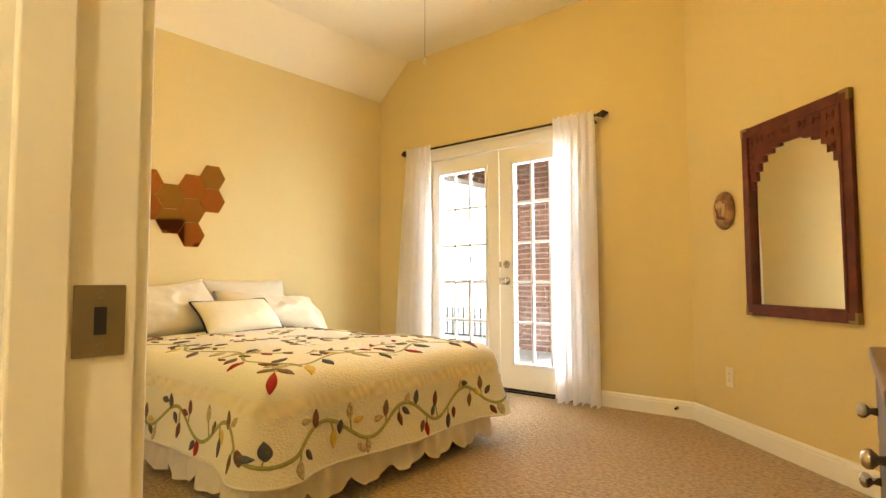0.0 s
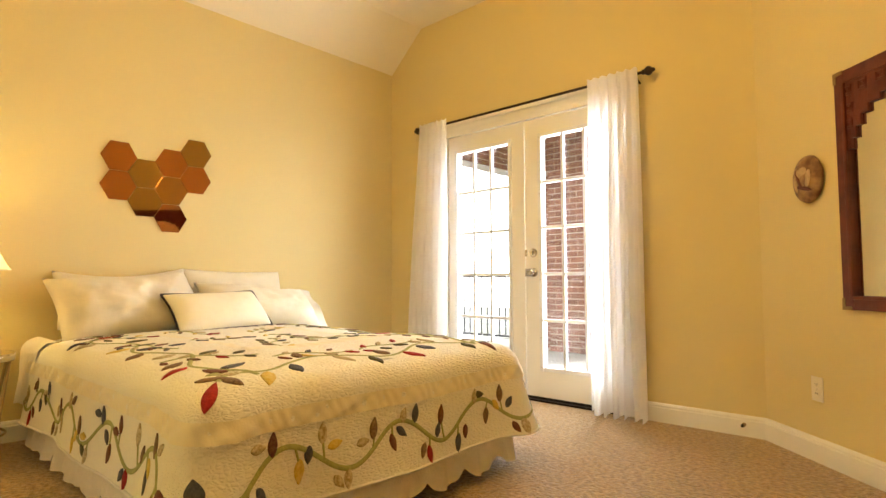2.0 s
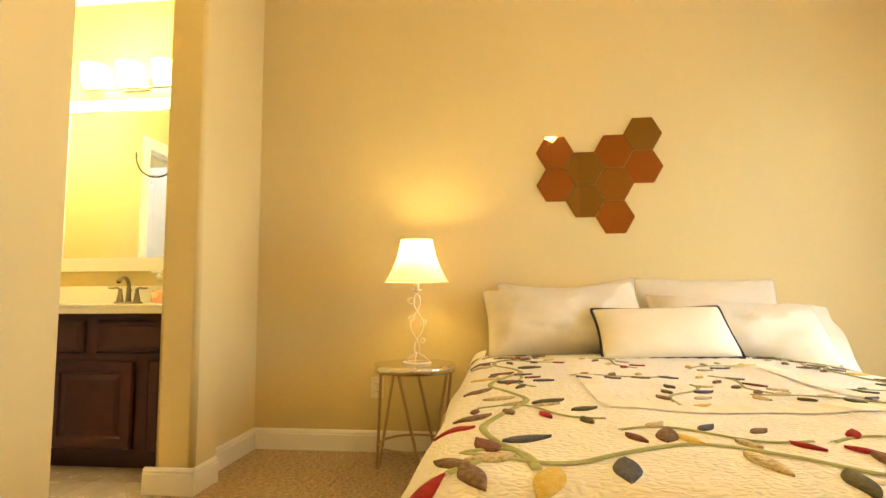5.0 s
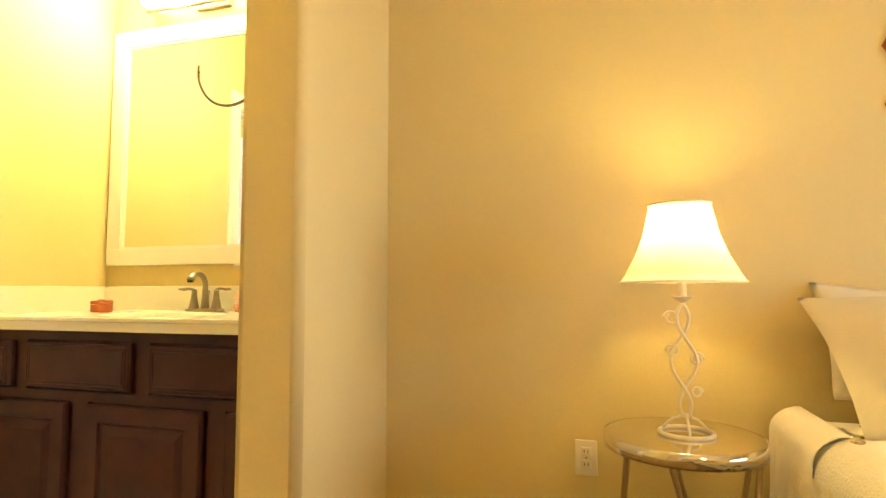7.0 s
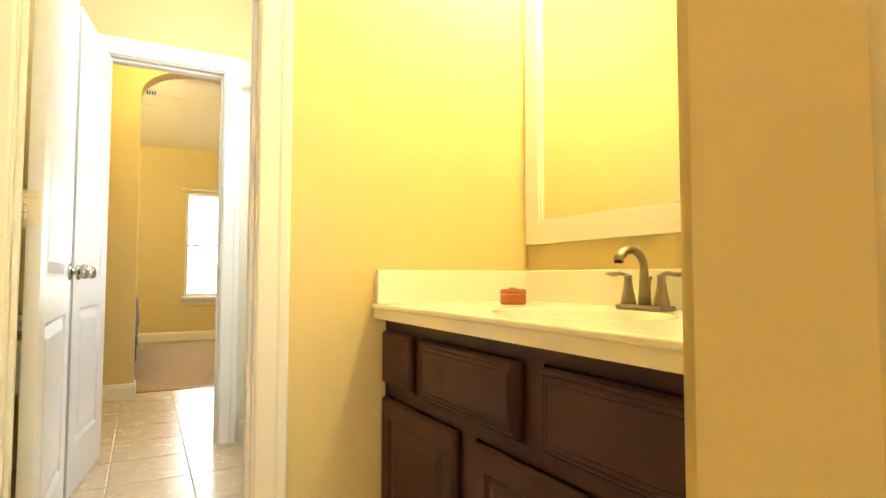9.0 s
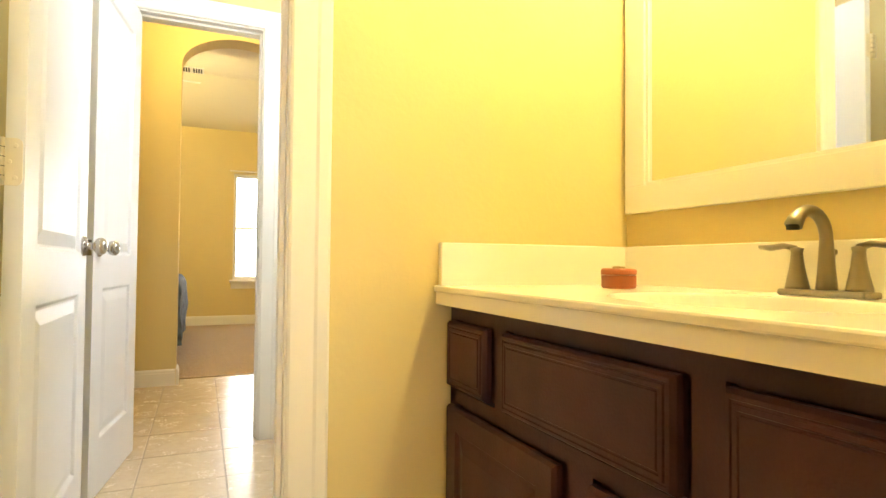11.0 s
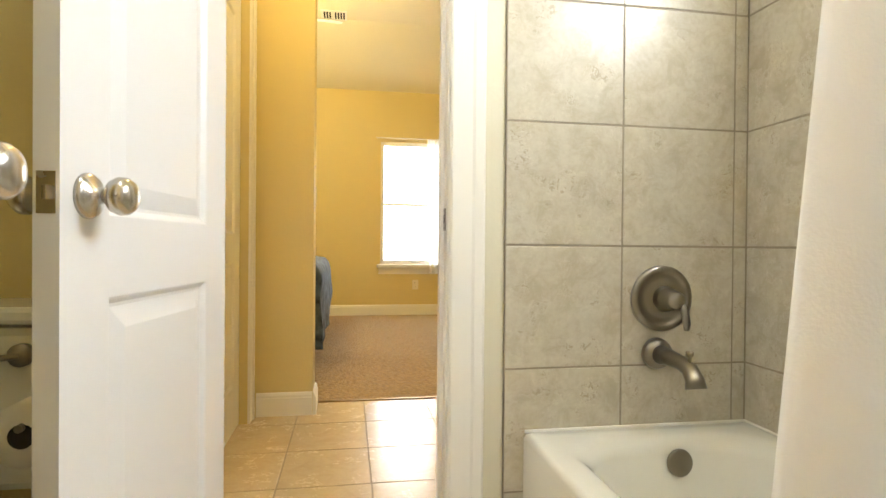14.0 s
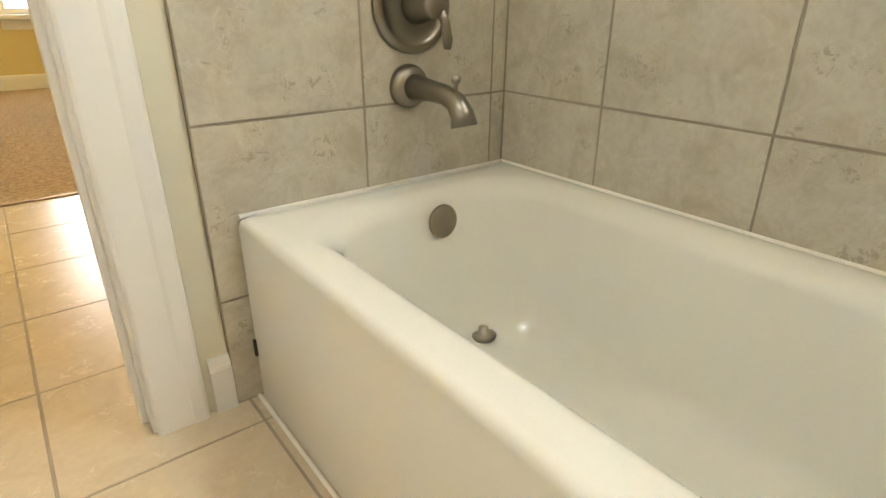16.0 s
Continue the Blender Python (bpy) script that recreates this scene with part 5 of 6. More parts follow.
part("face_frame", bm, ESPRESSO, van)


def raised_front(name, y0, y1, z0, z1, deep, parent):
    """A lipped front: flat border, moulded inner step."""
    bm = bmesh.new()
    def rg(i, d):
        return [bm.verts.new((VX + d, y, z)) for y, z in ((y0 + i, z0 + i), (y1 - i, z0 + i), (y1 - i, z1 - i), (y0 + i, z1 - i))]
    lv = [rg(0, -0.001), rg(0, 0.010), rg(0.005, 0.018)]
    if deep:
        lv += [rg(0.052, 0.018), rg(0.058, 0.010), rg(0.066, 0.010), rg(0.092, 0.017)]
    else:
        lv += [rg(0.010, 0.0185), rg(0.0115, 0.0165), rg(0.014, 0.0165), rg(0.0155, 0.0195), rg(0.021, 0.020), rg(0.0225, 0.018), rg(0.025, 0.018), rg(0.0265, 0.0205)]
    for a, b in zip(lv, lv[1:]):
        for i in range(4):
            bm.faces.new((a[i], a[(i + 1) % 4], b[(i + 1) % 4], b[i]))
    bm.faces.new(lv[-1])
    bmesh.ops.recalc_face_normals(bm, faces=bm.faces)
    return part(name, bm, ESPRESSO, parent)


for y0, y1 in ((-0.95, -0.758), (-0.690, -0.252), (-0.180, 0.245)):
    raised_front("drawer", y0, y1, 0.588, 0.742, False, van)
for y0, y1 in ((-0.95, -0.508), (-0.422, 0.022), (0.108, 0.245)):
    raised_front("cabinet_door", y0, y1, 0.118, 0.543, True, van)

CT = 0.825
ctop = thing("countertop", "white cultured-marble vanity top with an integral oval sink", "countertop", pose(0, 0, 0))
SX, SY, SA, SB = -3.125, -0.345, 0.185, 0.235
bm = bmesh.new()
xs0, xs1, ys0, ys1 = -3.448, -2.860, -0.969, 0.273
K = 48
inner = [bm.verts.new((SX + SA * math.cos(2 * math.pi * i / K), SY + SB * math.sin(2 * math.pi * i / K), CT)) for i in range(K)]


def on_rect(a):
    dx, dy = math.cos(a), math.sin(a)
    t = min(((xs1 - SX) / dx if dx > 1e-9 else (xs0 - SX) / dx if dx < -1e-9 else 1e9), ((ys1 - SY) / dy if dy > 1e-9 else (ys0 - SY) / dy if dy < -1e-9 else 1e9))
    return SX + dx * t, SY + dy * t


angs = sorted([2 * math.pi * i / K for i in range(K)] + [math.atan2(y - SY, x - SX) % (2 * math.pi) for x in (xs0, xs1) for y in (ys0, ys1)])
outer = [bm.verts.new((*on_rect(a), CT)) for a in angs]
inn = [bm.verts.new((SX + SA * math.cos(a), SY + SB * math.sin(a), CT)) for a in angs]
for v in inner:
    bm.verts.remove(v)
n_ = len(angs)
for i in range(n_):
    bm.faces.new((inn[i], outer[i], outer[(i + 1) % n_], inn[(i + 1) % n_]))
prev = inn
for s, d in ((0.985, 0.004), (0.95, 0.02), (0.86, 0.06), (0.70, 0.10), (0.45, 0.128), (0.10, 0.138)):
    cur = [bm.verts.new((SX + SA * s * math.cos(a), SY + SB * s * math.sin(a), CT - d)) for a in angs]
    for i in range(n_):
        bm.faces.new((prev[i], prev[(i + 1) % n_], cur[(i + 1) % n_], cur[i]))
    prev = cur
bm.faces.new(prev)
low = [bm.verts.new((v.co.x, v.co.y, CT - 0.044)) for v in outer]
for i in range(n_):
    bm.faces.new((outer[i], low[i], low[(i + 1) % n_], outer[(i + 1) % n_]))
bmesh.ops.recalc_face_normals(bm, faces=bm.faces)
part("slab", bm, COUNTER, ctop)
part("edge_lip", boxed(-2.874, ys0, CT - 0.014, -2.853, ys1, CT + 0.0015, bevel=0.004), COUNTER, ctop)
part("backsplash", boxed(-3.448, ys0, CT - 0.006, -3.428, ys1, CT + 0.105, bevel=0.003), COUNTER, ctop)
part("side_splash", boxed(-3.4275, ys0, CT - 0.006, -2.865, ys0 + 0.02, CT + 0.105, bevel=0.003), COUNTER, ctop)
part("drain", lathe([(0.0, CT - 0.137), (0.022, CT - 0.137), (0.02, CT - 0.132), (0.0, CT - 0.131)], 16, m=Matrix.Translation((SX, SY, 0))), STEEL, ctop)

FXX, FYY = -3.365, -0.365
fau = thing("faucet", "brushed nickel two-handle bathroom faucet with an arched spout", "faucet", pose(FXX, FYY, CT) @ Matrix.Scale(0.9, 4))
part("base_plate", boxed(-0.03, -0.085, 0, 0.03, 0.085, 0.014, bevel=0.005), NICKEL, fau)
pts = [(0, 0, 0.01), (0.0, 0, 0.05), (0.0, 0, 0.10)] + [(0.052 - 0.052 * math.cos(a), 0, 0.115 + 0.055 * math.sin(a)) for a in [math.pi * i / 14 for i in range(13)]]
part("spout", tube(pts, [0.020, 0.016, 0.013] + [0.012] * 9 + [0.0125, 0.014, 0.015, 0.016], 14), NICKEL, fau, "", True)
part("aerator", lathe([(0.0, 0), (0.011, 0), (0.012, 0.010), (0.0, 0.011)], 14, m=Matrix.Translation((pts[-1][0] + 0.001, 0, pts[-1][2] - 0.008))), DARK, fau)
part("lift_rod", tube([(-0.022, 0, 0.01), (-0.024, 0, 0.085)], 0.0025, 8), NICKEL, fau)
part("lift_knob", lathe([(0.0, 0.082), (0.006, 0.086), (0.006, 0.094), (0, 0.097)], 12, m=Matrix.Translation((-0.024, 0, 0))), NICKEL, fau, "", True)
for s in (-1, 1):
    h = part("handle", lathe([(0.0, 0.012), (0.024, 0.012), (0.022, 0.02), (0.014, 0.06), (0.011, 0.088), (0.013, 0.098), (0.0, 0.102)], 18, m=Matrix.Translation((0, s * 0.06, 0))), NICKEL, fau, "", True)
    part("lever", tube([(0, s * 0.06, 0.098), (0.004, s * 0.085, 0.104), (0.006, s * 0.115, 0.100), (0.006, s * 0.14, 0.102)], [0.008, 0.008, 0.0085, 0.006], 10, flat=0.6), NICKEL, h, "", True)

WAX = mat("terracotta_wax", (0.34, 0.095, 0.03), 0.5, vary=0.08, bump=0.05)
can = thing("trinket_box", "small round terracotta lidded box on the vanity top", "box", pose(-3.225, -0.745, CT))
part("bowl", lathe([(0.0, 0), (0.036, 0), (0.039, 0.004), (0.039, 0.030), (0.0, 0.031)], 28), WAX, can, smooth=False)
part("lid", lathe([(0.0, 0.0315), (0.040, 0.0315), (0.040, 0.042), (0.036, 0.046), (0.0, 0.046)], 28), WAX, can)
part("lid_knob", boxed(-0.008, -0.014, 0.046, 0.008, 0.014, 0.051, bevel=0.002), GOLDLEG, can, "gilt tab")

SOAPM = mat("pink_liquid_soap", (0.80, 0.36, 0.22), 0.12, vary=0.02, bump=0, coat=0.5)
soap = thing("soap_dispenser", "clear pump bottle half full of pink hand soap", "soap dispenser", pose(-3.30, -0.135, CT))
part("liquid", lathe([(0.0, 0.003), (0.032, 0.003), (0.037, 0.02), (0.036, 0.05), (0.029, 0.08), (0.0, 0.081)], 24, m=Matrix.Diagonal((0.85, 1.05, 1, 1))), SOAPM, soap, "pink soap", True)
part("bottle", lathe([(0.0, 0.0), (0.034, 0.0), (0.039, 0.02), (0.038, 0.05), (0.028, 0.09), (0.018, 0.125), (0.016, 0.14), (0.0, 0.14)], 24, m=Matrix.Diagonal((0.85, 1.05, 1, 1))), GLASS, soap, "clear plastic bottle", True)
part("printed_label", boxed(0.0325, -0.018, 0.035, 0.0335, 0.018, 0.060), mat("pale_label_print", (0.85, 0.62, 0.48), 0.5, vary=0.05), soap)
part("pump_collar", lathe([(0.0, 0.14), (0.017, 0.14), (0.017, 0.16), (0.008, 0.165), (0.006, 0.18), (0.0, 0.18)], 18), DOORW, soap, "white pump collar", True)
part("pump_head", boxed(-0.01, -0.045, 0.176, 0.01, 0.012, 0.188, bevel=0.004), DOORW, soap, "white pump head")

# framed vanity mirror
vm = thing("vanity_mirror", "large vanity mirror in a flat white frame", "mirror", pose(WESTV + 0.002, 0, 0))
my0, my1, mz0, mz1, mf = -0.955, 0.255, 1.022, 2.10, 0.073
bm = bmesh.new()
for b in ((my0, mz0, my1, mz0 + mf), (my0, mz1 - mf, my1, mz1), (my0, mz0 + mf, my0 + mf, mz1 - mf), (my1 - mf, mz0 + mf, my1, mz1 - mf)):
    box(bm, 0, b[0], b[1], 0.019, b[2], b[3], bevel=0.002)
part("frame", bm, TRIM, vm)
bm = bmesh.new()
for b in ((my0 + mf, mz0 + mf, my1 - mf, mz0 + mf + 0.009), (my0 + mf, mz1 - mf - 0.009, my1 - mf, mz1 - mf), (my0 + mf, mz0 + mf + 0.009, my0 + mf + 0.009, mz1 - mf - 0.009), (my1 - mf - 0.009, mz0 + mf + 0.009, my1 - mf, mz1 - mf - 0.009)):
    box(bm, 0, b[0], b[1], 0.012, b[2], b[3])
part("inner_bead", bm, TRIM, vm)
part("glass", boxed(0.001, my0 + mf - 0.005, mz0 + mf - 0.005, 0.005, my1 - mf + 0.005, mz1 - mf + 0.005), MIRROR, vm, "silvered mirror glass")

# vanity light
vl = thing("vanity_light", "three-shade nickel bath light above the mirror, lit", "wall light", pose(WESTV + 0.002, -0.42, 2.18))
part("back_plate", boxed(0, -0.09, -0.03, 0.02, 0.09, 0.05, bevel=0.006), NICKEL, vl)
part("bar", tube([(0.075, -0.30, -0.035), (0.075, 0.30, -0.035)], 0.009, 10), NICKEL, vl)
part("arm", tube([(0.01, 0, 0.0), (0.045, 0, -0.01), (0.075, 0, -0.035)], 0.008, 8), NICKEL, vl)
VSH = glow("frosted_vanity_shade", (1.0, 0.70, 0.34), 7.0)
for k in (-1, 0, 1):
    m = Matrix.Translation((0.09, k * 0.235, 0.0))
    s = part("shade", lathe([(0.0, -0.03), (0.05, -0.03), (0.062, -0.02), (0.072, 0.05), (0.078, 0.11), (0.074, 0.11), (0.066, 0.05), (0.0, 0.0)], 24, m=m), VSH, vl, "lit frosted glass shade", True)
    part("finial", lathe([(0.0, 0.112), (0.012, 0.114), (0.016, 0.122), (0.008, 0.132), (0.012, 0.138), (0.0, 0.146)], 14, m=m), NICKEL, vl, "", True)
    lamp_light("vanity_bulb", "POINT", VANITY_LAMP, WARMER, pose(WESTV + 0.215, -0.42 + k * 0.235, 2.205), 0.04)

# towel ring on the partition
tr = thing("towel_ring", "open dark nickel towel ring on the partition wall", "towel ring", pose(-2.765, 0.304, 1.62))
part("mount", lathe([(0.0, 0), (0.026, 0), (0.026, 0.008), (0.014, 0.014), (0.010, 0.026), (0, 0.028)], 18, m=Matrix.Rotation(math.pi / 2, 4, "X")), NICKEL, tr, "", True)
part("ring", tube([(0, -0.117 + 0.11 * math.cos(radians(170 + 225 * i / 40)), -0.07 + 0.11 * math.sin(radians(170 + 225 * i / 40))) for i in range(41)], 0.0045, 8), NICKEL, tr, "", True)

# ---- bath: tub ----
TXF, TXB, TYF, TYB, TZT = -2.798, -3.441, -2.616, -1.136, 0.382
tub = thing("bathtub", "white alcove bathtub with a flat apron, empty", "bathtub", pose(0, 0, 0))
tcx, tcy = (TXF + TXB) / 2 - 0.005, (TYF + TYB) / 2


def rr(hx, hy, rad, z, cx=0.0, cy=0.0, n=10):
    out = []
    for sx, sy, a0 in ((1, 1, 0), (-1, 1, 90), (-1, -1, 180), (1, -1, 270)):
        for i in range(n + 1):
            a = radians(a0 + 90 * i / n)
            out.append((tcx + cx + sx * (hx - rad) + rad * math.cos(a), tcy + cy + sy * (hy - rad) + rad * math.sin(a), z))
    return out


hx, hy = (TXF - TXB) / 2, (TYB - TYF) / 2
bm = bmesh.new()
loops = [rr(hx, hy, 0.004, 0.0), rr(hx, hy, 0.006, TZT - 0.016), rr(hx - 0.004, hy - 0.004, 0.010, TZT - 0.004), rr(hx - 0.014, hy - 0.012, 0.012, TZT)]
# a wide soft roll from the flat rim into the basin
for k in range(9):
    a = radians(82 * k / 8)
    loops.append(rr(hx - 0.046 - 0.042 * math.sin(a), hy - 0.066 - 0.05 * math.sin(a), 0.115 + 0.01 * math.sin(a), TZT - 0.042 * (1 - math.cos(a)), -0.006))
loops += [rr(hx - 0.100, hy - 0.140, 0.14, 0.17, -0.004), rr(hx - 0.110, hy - 0.162, 0.15, 0.11, -0.002), rr(hx - 0.122, hy - 0.182, 0.15, 0.083), rr(hx - 0.145, hy - 0.212, 0.14, 0.066), rr(hx - 0.175, hy - 0.25, 0.11, 0.058), rr(hx - 0.215, hy - 0.32, 0.06, 0.055)]
vl_ = [[bm.verts.new(c) for c in lp] for lp in loops]
for a, b in zip(vl_, vl_[1:]):
    for i in range(len(a)):
        bm.faces.new((a[i], a[(i + 1) % len(a)], b[(i + 1) % len(b)], b[i]))
bm.faces.new(vl_[-1])
bmesh.ops.recalc_face_normals(bm, faces=bm.faces)
part("shell", bm, TUB, tub, smooth=True)
part("wall_caulk", tube([(TXF - 0.01, TYF + 0.001, TZT), (TXB + 0.003, TYF + 0.001, TZT), (TXB + 0.003, TYB - 0.001, TZT)], 0.0045, 6), SHEET, tub, "white caulk line along the tiles")
part("overflow_plate", lathe([(0.0, 0), (0.034, 0), (0.034, 0.004), (0.030, 0.008), (0.0, 0.009)], 28, m=Matrix.Translation((-3.165, TYF + 0.122, 0.328)) @ Matrix.Rotation(radians(-84), 4, "X")), NICKEL, tub, "brushed nickel overflow plate", True)
part("drain_flange", lathe([(0.0, 0.054), (0.040, 0.054), (0.039, 0.060), (0.030, 0.062), (0.0, 0.061)], 24, m=Matrix.Translation((-3.22, TYF + 0.195, 0.003))), NICKEL, tub, "", True)
part("stopper", lathe([(0.0, 0.062), (0.012, 0.062), (0.012, 0.068), (0.027, 0.070), (0.028, 0.077), (0.022, 0.081), (0.011, 0.083), (0.010, 0.094), (0.0, 0.096)], 20, m=Matrix.Translation((-3.22, TYF + 0.195, 0.003))), NICKEL, tub, "metal push stopper", True)
part("apron_clip", boxed(TXF - 0.002, TYF + 0.012, 0.105, TXF + 0.003, TYF + 0.018, 0.14), DARK, tub)
part("caulk", tube([(TXF + 0.003, TYF, 0.003), (TXF + 0.003, TYB, 0.003)], 0.004, 6), SHEET, tub, "white caulk line")

val = thing("shower_valve", "brushed nickel shower valve with a lever handle", "shower valve", pose(-3.185, -2.6165, 0.722) @ pose(0, 0, 0, -90, 0, 0))
part("escutcheon", lathe([(0.0, 0), (0.088, 0), (0.088, 0.005), (0.084, 0.010), (0.075, 0.013), (0.069, 0.011), (0.066, 0.007), (0.050, 0.010), (0.038, 0.014), (0.0, 0.015)], 48), NICKEL, val, "", True)
hd = part("handle", lathe([(0.0, 0.016), (0.034, 0.016), (0.030, 0.04), (0.023, 0.058), (0.024, 0.072), (0.019, 0.080), (0.0, 0.082)], 24), NICKEL, val, "", True)
part("lever", tube([(-0.012, 0.005, 0.070), (-0.020, 0.03, 0.078), (-0.024, 0.058, 0.080), (-0.025, 0.075, 0.078)], [0.009, 0.009, 0.010, 0.007], 10), NICKEL, hd, "", True)
spo = thing("tub_spout", "brushed nickel tub spout with a diverter knob", "tub spout", pose(-3.172, -2.6165, 0.575))
part("flange", lathe([(0.0, 0), (0.042, 0), (0.041, 0.012), (0.034, 0.024), (0.0, 0.026)], 28, m=Matrix.Rotation(-math.pi / 2, 4, "X")), NICKEL, spo, "", True)
part("spout_body", tube([(0, 0.018, 0), (0, 0.07, 0.0), (0, 0.12, -0.003), (0, 0.152, -0.013), (0, 0.170, -0.032), (0, 0.176, -0.052)], [0.026, 0.020, 0.0185, 0.0195, 0.022, 0.025], 20), NICKEL, spo, "", True)
part("diverter", lathe([(0.0, 0.0), (0.004, 0.0), (0.004, 0.012), (0.009, 0.018), (0.009, 0.026), (0.0, 0.029)], 14, m=Matrix.Translation((0, 0.150, 0.006))), NICKEL, spo, "", True)

# shower rod and curtain
srod = thing("shower_rod", "chrome shower rod between the tiled walls", "shower rod", pose(-2.775, 0, 1.975))
part("pole", tube([(0, -2.616, 0), (0, -1.131, 0)], 0.0125, 14), CHROME, srod, "", True)
for y, s in ((-2.617, 1), (-1.1305, -1)):
    part("flange", lathe([(0.0, 0), (0.036, 0), (0.034, 0.012), (0.02, 0.022), (0.0, 0.024)], 24, m=Matrix.Translation((0, y, 0)) @ Matrix.Rotation(-s * math.pi / 2, 4, "X")), CHROME, srod, "", True)
sc = thing("shower_curtain", "cream shower curtain pushed together at one end of its rod", "shower curtain", pose(0, 0, 0))


def scurt(u, v):
    y = -1.165 - 0.385 * u - 0.065 * u * v
    x = -2.765 + 0.15 * v ** 0.8 + (0.030 + 0.006 * v) * math.sin(2 * math.pi * 4.6 * u + 0.4 + 0.6 * v) + 0.010 * math.sin(2 * math.pi * 10.3 * u + 2 * v)
    return x, y, 1.93 - 1.78 * v


part("cloth", grid(scurt, 130, 30), SHOWER, sc, smooth=True)
for k in range(7):
    y = -1.18 - 0.054 * k
    part("hook_ring", tube([(-2.775 + 0.022 * math.sin(2 * math.pi * i / 16), y, 1.965 + 0.03 * math.cos(2 * math.pi * i / 16)) for i in range(16)], 0.002, 6, closed=True), CHROME, sc)

# toilet corner behind the doors
toi = thing("toilet", "white toilet tank and bowl behind the open door", "toilet", pose(-1.56, -2.62, 0))
part("tank", boxed(-0.24, 0.005, 0.38, 0.24, 0.20, 0.70, bevel=0.02), TUB, toi)
part("tank_lid", boxed(-0.25, 0.0, 0.701, 0.25, 0.21, 0.735, bevel=0.01), TUB, toi)
bm = lathe([(0.11, 0.0), (0.12, 0.03), (0.10, 0.15), (0.12, 0.25), (0.18, 0.36), (0.19, 0.39), (0.17, 0.395)], 28, m=Matrix.Translation((0, 0.42, 0)) @ Matrix.Diagonal((1, 1.3, 1, 1)))
part("bowl", bm, TUB, toi, smooth=True)
part("seat_lid", lathe([(0.0, 0.397), (0.19, 0.397), (0.192, 0.412), (0.17, 0.42), (0.0, 0.422)], 28, m=Matrix.Translation((0, 0.42, 0)) @ Matrix.Diagonal((1, 1.28, 1, 1))), TUB, toi, smooth=True)
lv_ = part("flush_lever", lathe([(0.0, 0.2), (0.022, 0.2), (0.022, 0.215), (0.0, 0.218)], 16, m=Matrix.Translation((-0.19, 0.0, 0.645)) @ Matrix.Rotation(-math.pi / 2, 4, "X")), NICKEL, toi, "brushed nickel flush lever", True)
part("lever_arm", tube([(-0.19, 0.215, 0.645), (-0.15, 0.22, 0.64), (-0.12, 0.22, 0.632)], 0.006, 8), NICKEL, lv_)
tp = thing("toilet_paper", "white toilet paper roll on a nickel post beside the toilet", "toilet paper", pose(-1.84, -2.30, 0.0))
part("stand", tube([(0, -0.10, 0.012), (0, -0.10, 0.56), (0, -0.06, 0.56), (0, 0.07, 0.56)], 0.007, 8), NICKEL, tp)
part("foot_plate", lathe([(0.0, 0), (0.075, 0), (0.075, 0.008), (0.0, 0.014)], 24, m=Matrix.Translation((0, -0.10, -0.0))), NICKEL, tp)
part("roll", lathe([(0.02, -0.05), (0.052, -0.05), (0.053, 0.05), (0.02, 0.05)], 28, m=Matrix.Translation((0, 0.01, 0.545)) @ Matrix.Rotation(math.pi / 2, 4, "X")), SHEET, tp, "", True)
part("core", lathe([(0.0, 0.0502), (0.020, 0.0502), (0.020, 0.052), (0, 0.052)], 18, m=Matrix.Translation((0, 0.01, 0.545)) @ Matrix.Rotation(-math.pi / 2, 4, "X")), DARK, tp, "dark cardboard core")

# bath window high over the tub
bw = thing("window_1", "small white-framed frosted window high over the tub", "window", pose(-3.53, -1.75, 1.95), kind="structure")
bm = bmesh.new()
for b in ((-0.40, -0.30, 0.40, -0.25), (-0.40, 0.25, 0.40, 0.30), (-0.40, -0.25, -0.35, 0.25), (0.35, -0.25, 0.40, 0.25)):
    box(bm, -0.03, b[0], b[1], 0.03, b[2], b[3])
part("window_frame", bm, TRIM, bw)
p_ = part("pane", boxed(-0.002, -0.35, -0.25, 0.002, 0.35, 0.25), GLASS, bw)
p_.visible_shadow = False
# Fill lamp with an unseen dome, added to lift the bathroom's neutral light.
lamp_light("bath_fill_light", "POINT", BATH_FILL, (0.88, 0.95, 1.0), pose(-2.2, -1.75, 2.50), 0.12)
bl_ = thing("added_ceiling_light", "round frosted ceiling light, unseen, added to brighten the bathroom", "ceiling light", pose(-2.2, -1.75, 2.74))
q_ = part("diffuser", lathe([(0.0, -0.10), (0.08, -0.09), (0.13, -0.05), (0.14, -0.012), (0.0, -0.012)], 28), glow("added_bath_dome", (1.0, 0.85, 0.6), 3.0), bl_, smooth=True)
part("pan", lathe([(0.0, -0.012), (0.15, -0.012), (0.15, 0.0), (0.0, 0.0)], 28), NICKEL, bl_)
# Unseen hall lamp, added to give the walls their yellow light.
lamp_light("hall_fill_light", "POINT", HALL_FILL, AMBER, pose(-2.45, -3.5, 2.52), 0.10)
bl_ = thing("added_ceiling_light", "round frosted ceiling light, unseen, added to warm the hall", "ceiling light", pose(-2.45, -3.5, 2.74))
q_ = part("diffuser", lathe([(0.0, -0.10), (0.08, -0.09), (0.13, -0.05), (0.14, -0.012), (0.0, -0.012)], 28), glow("added_hall_dome", (1.0, 0.72, 0.4), 3.0), bl_, smooth=True)
part("pan", lathe([(0.0, -0.012), (0.15, -0.012), (0.15, 0.0), (0.0, 0.0)], 28), NICKEL, bl_)

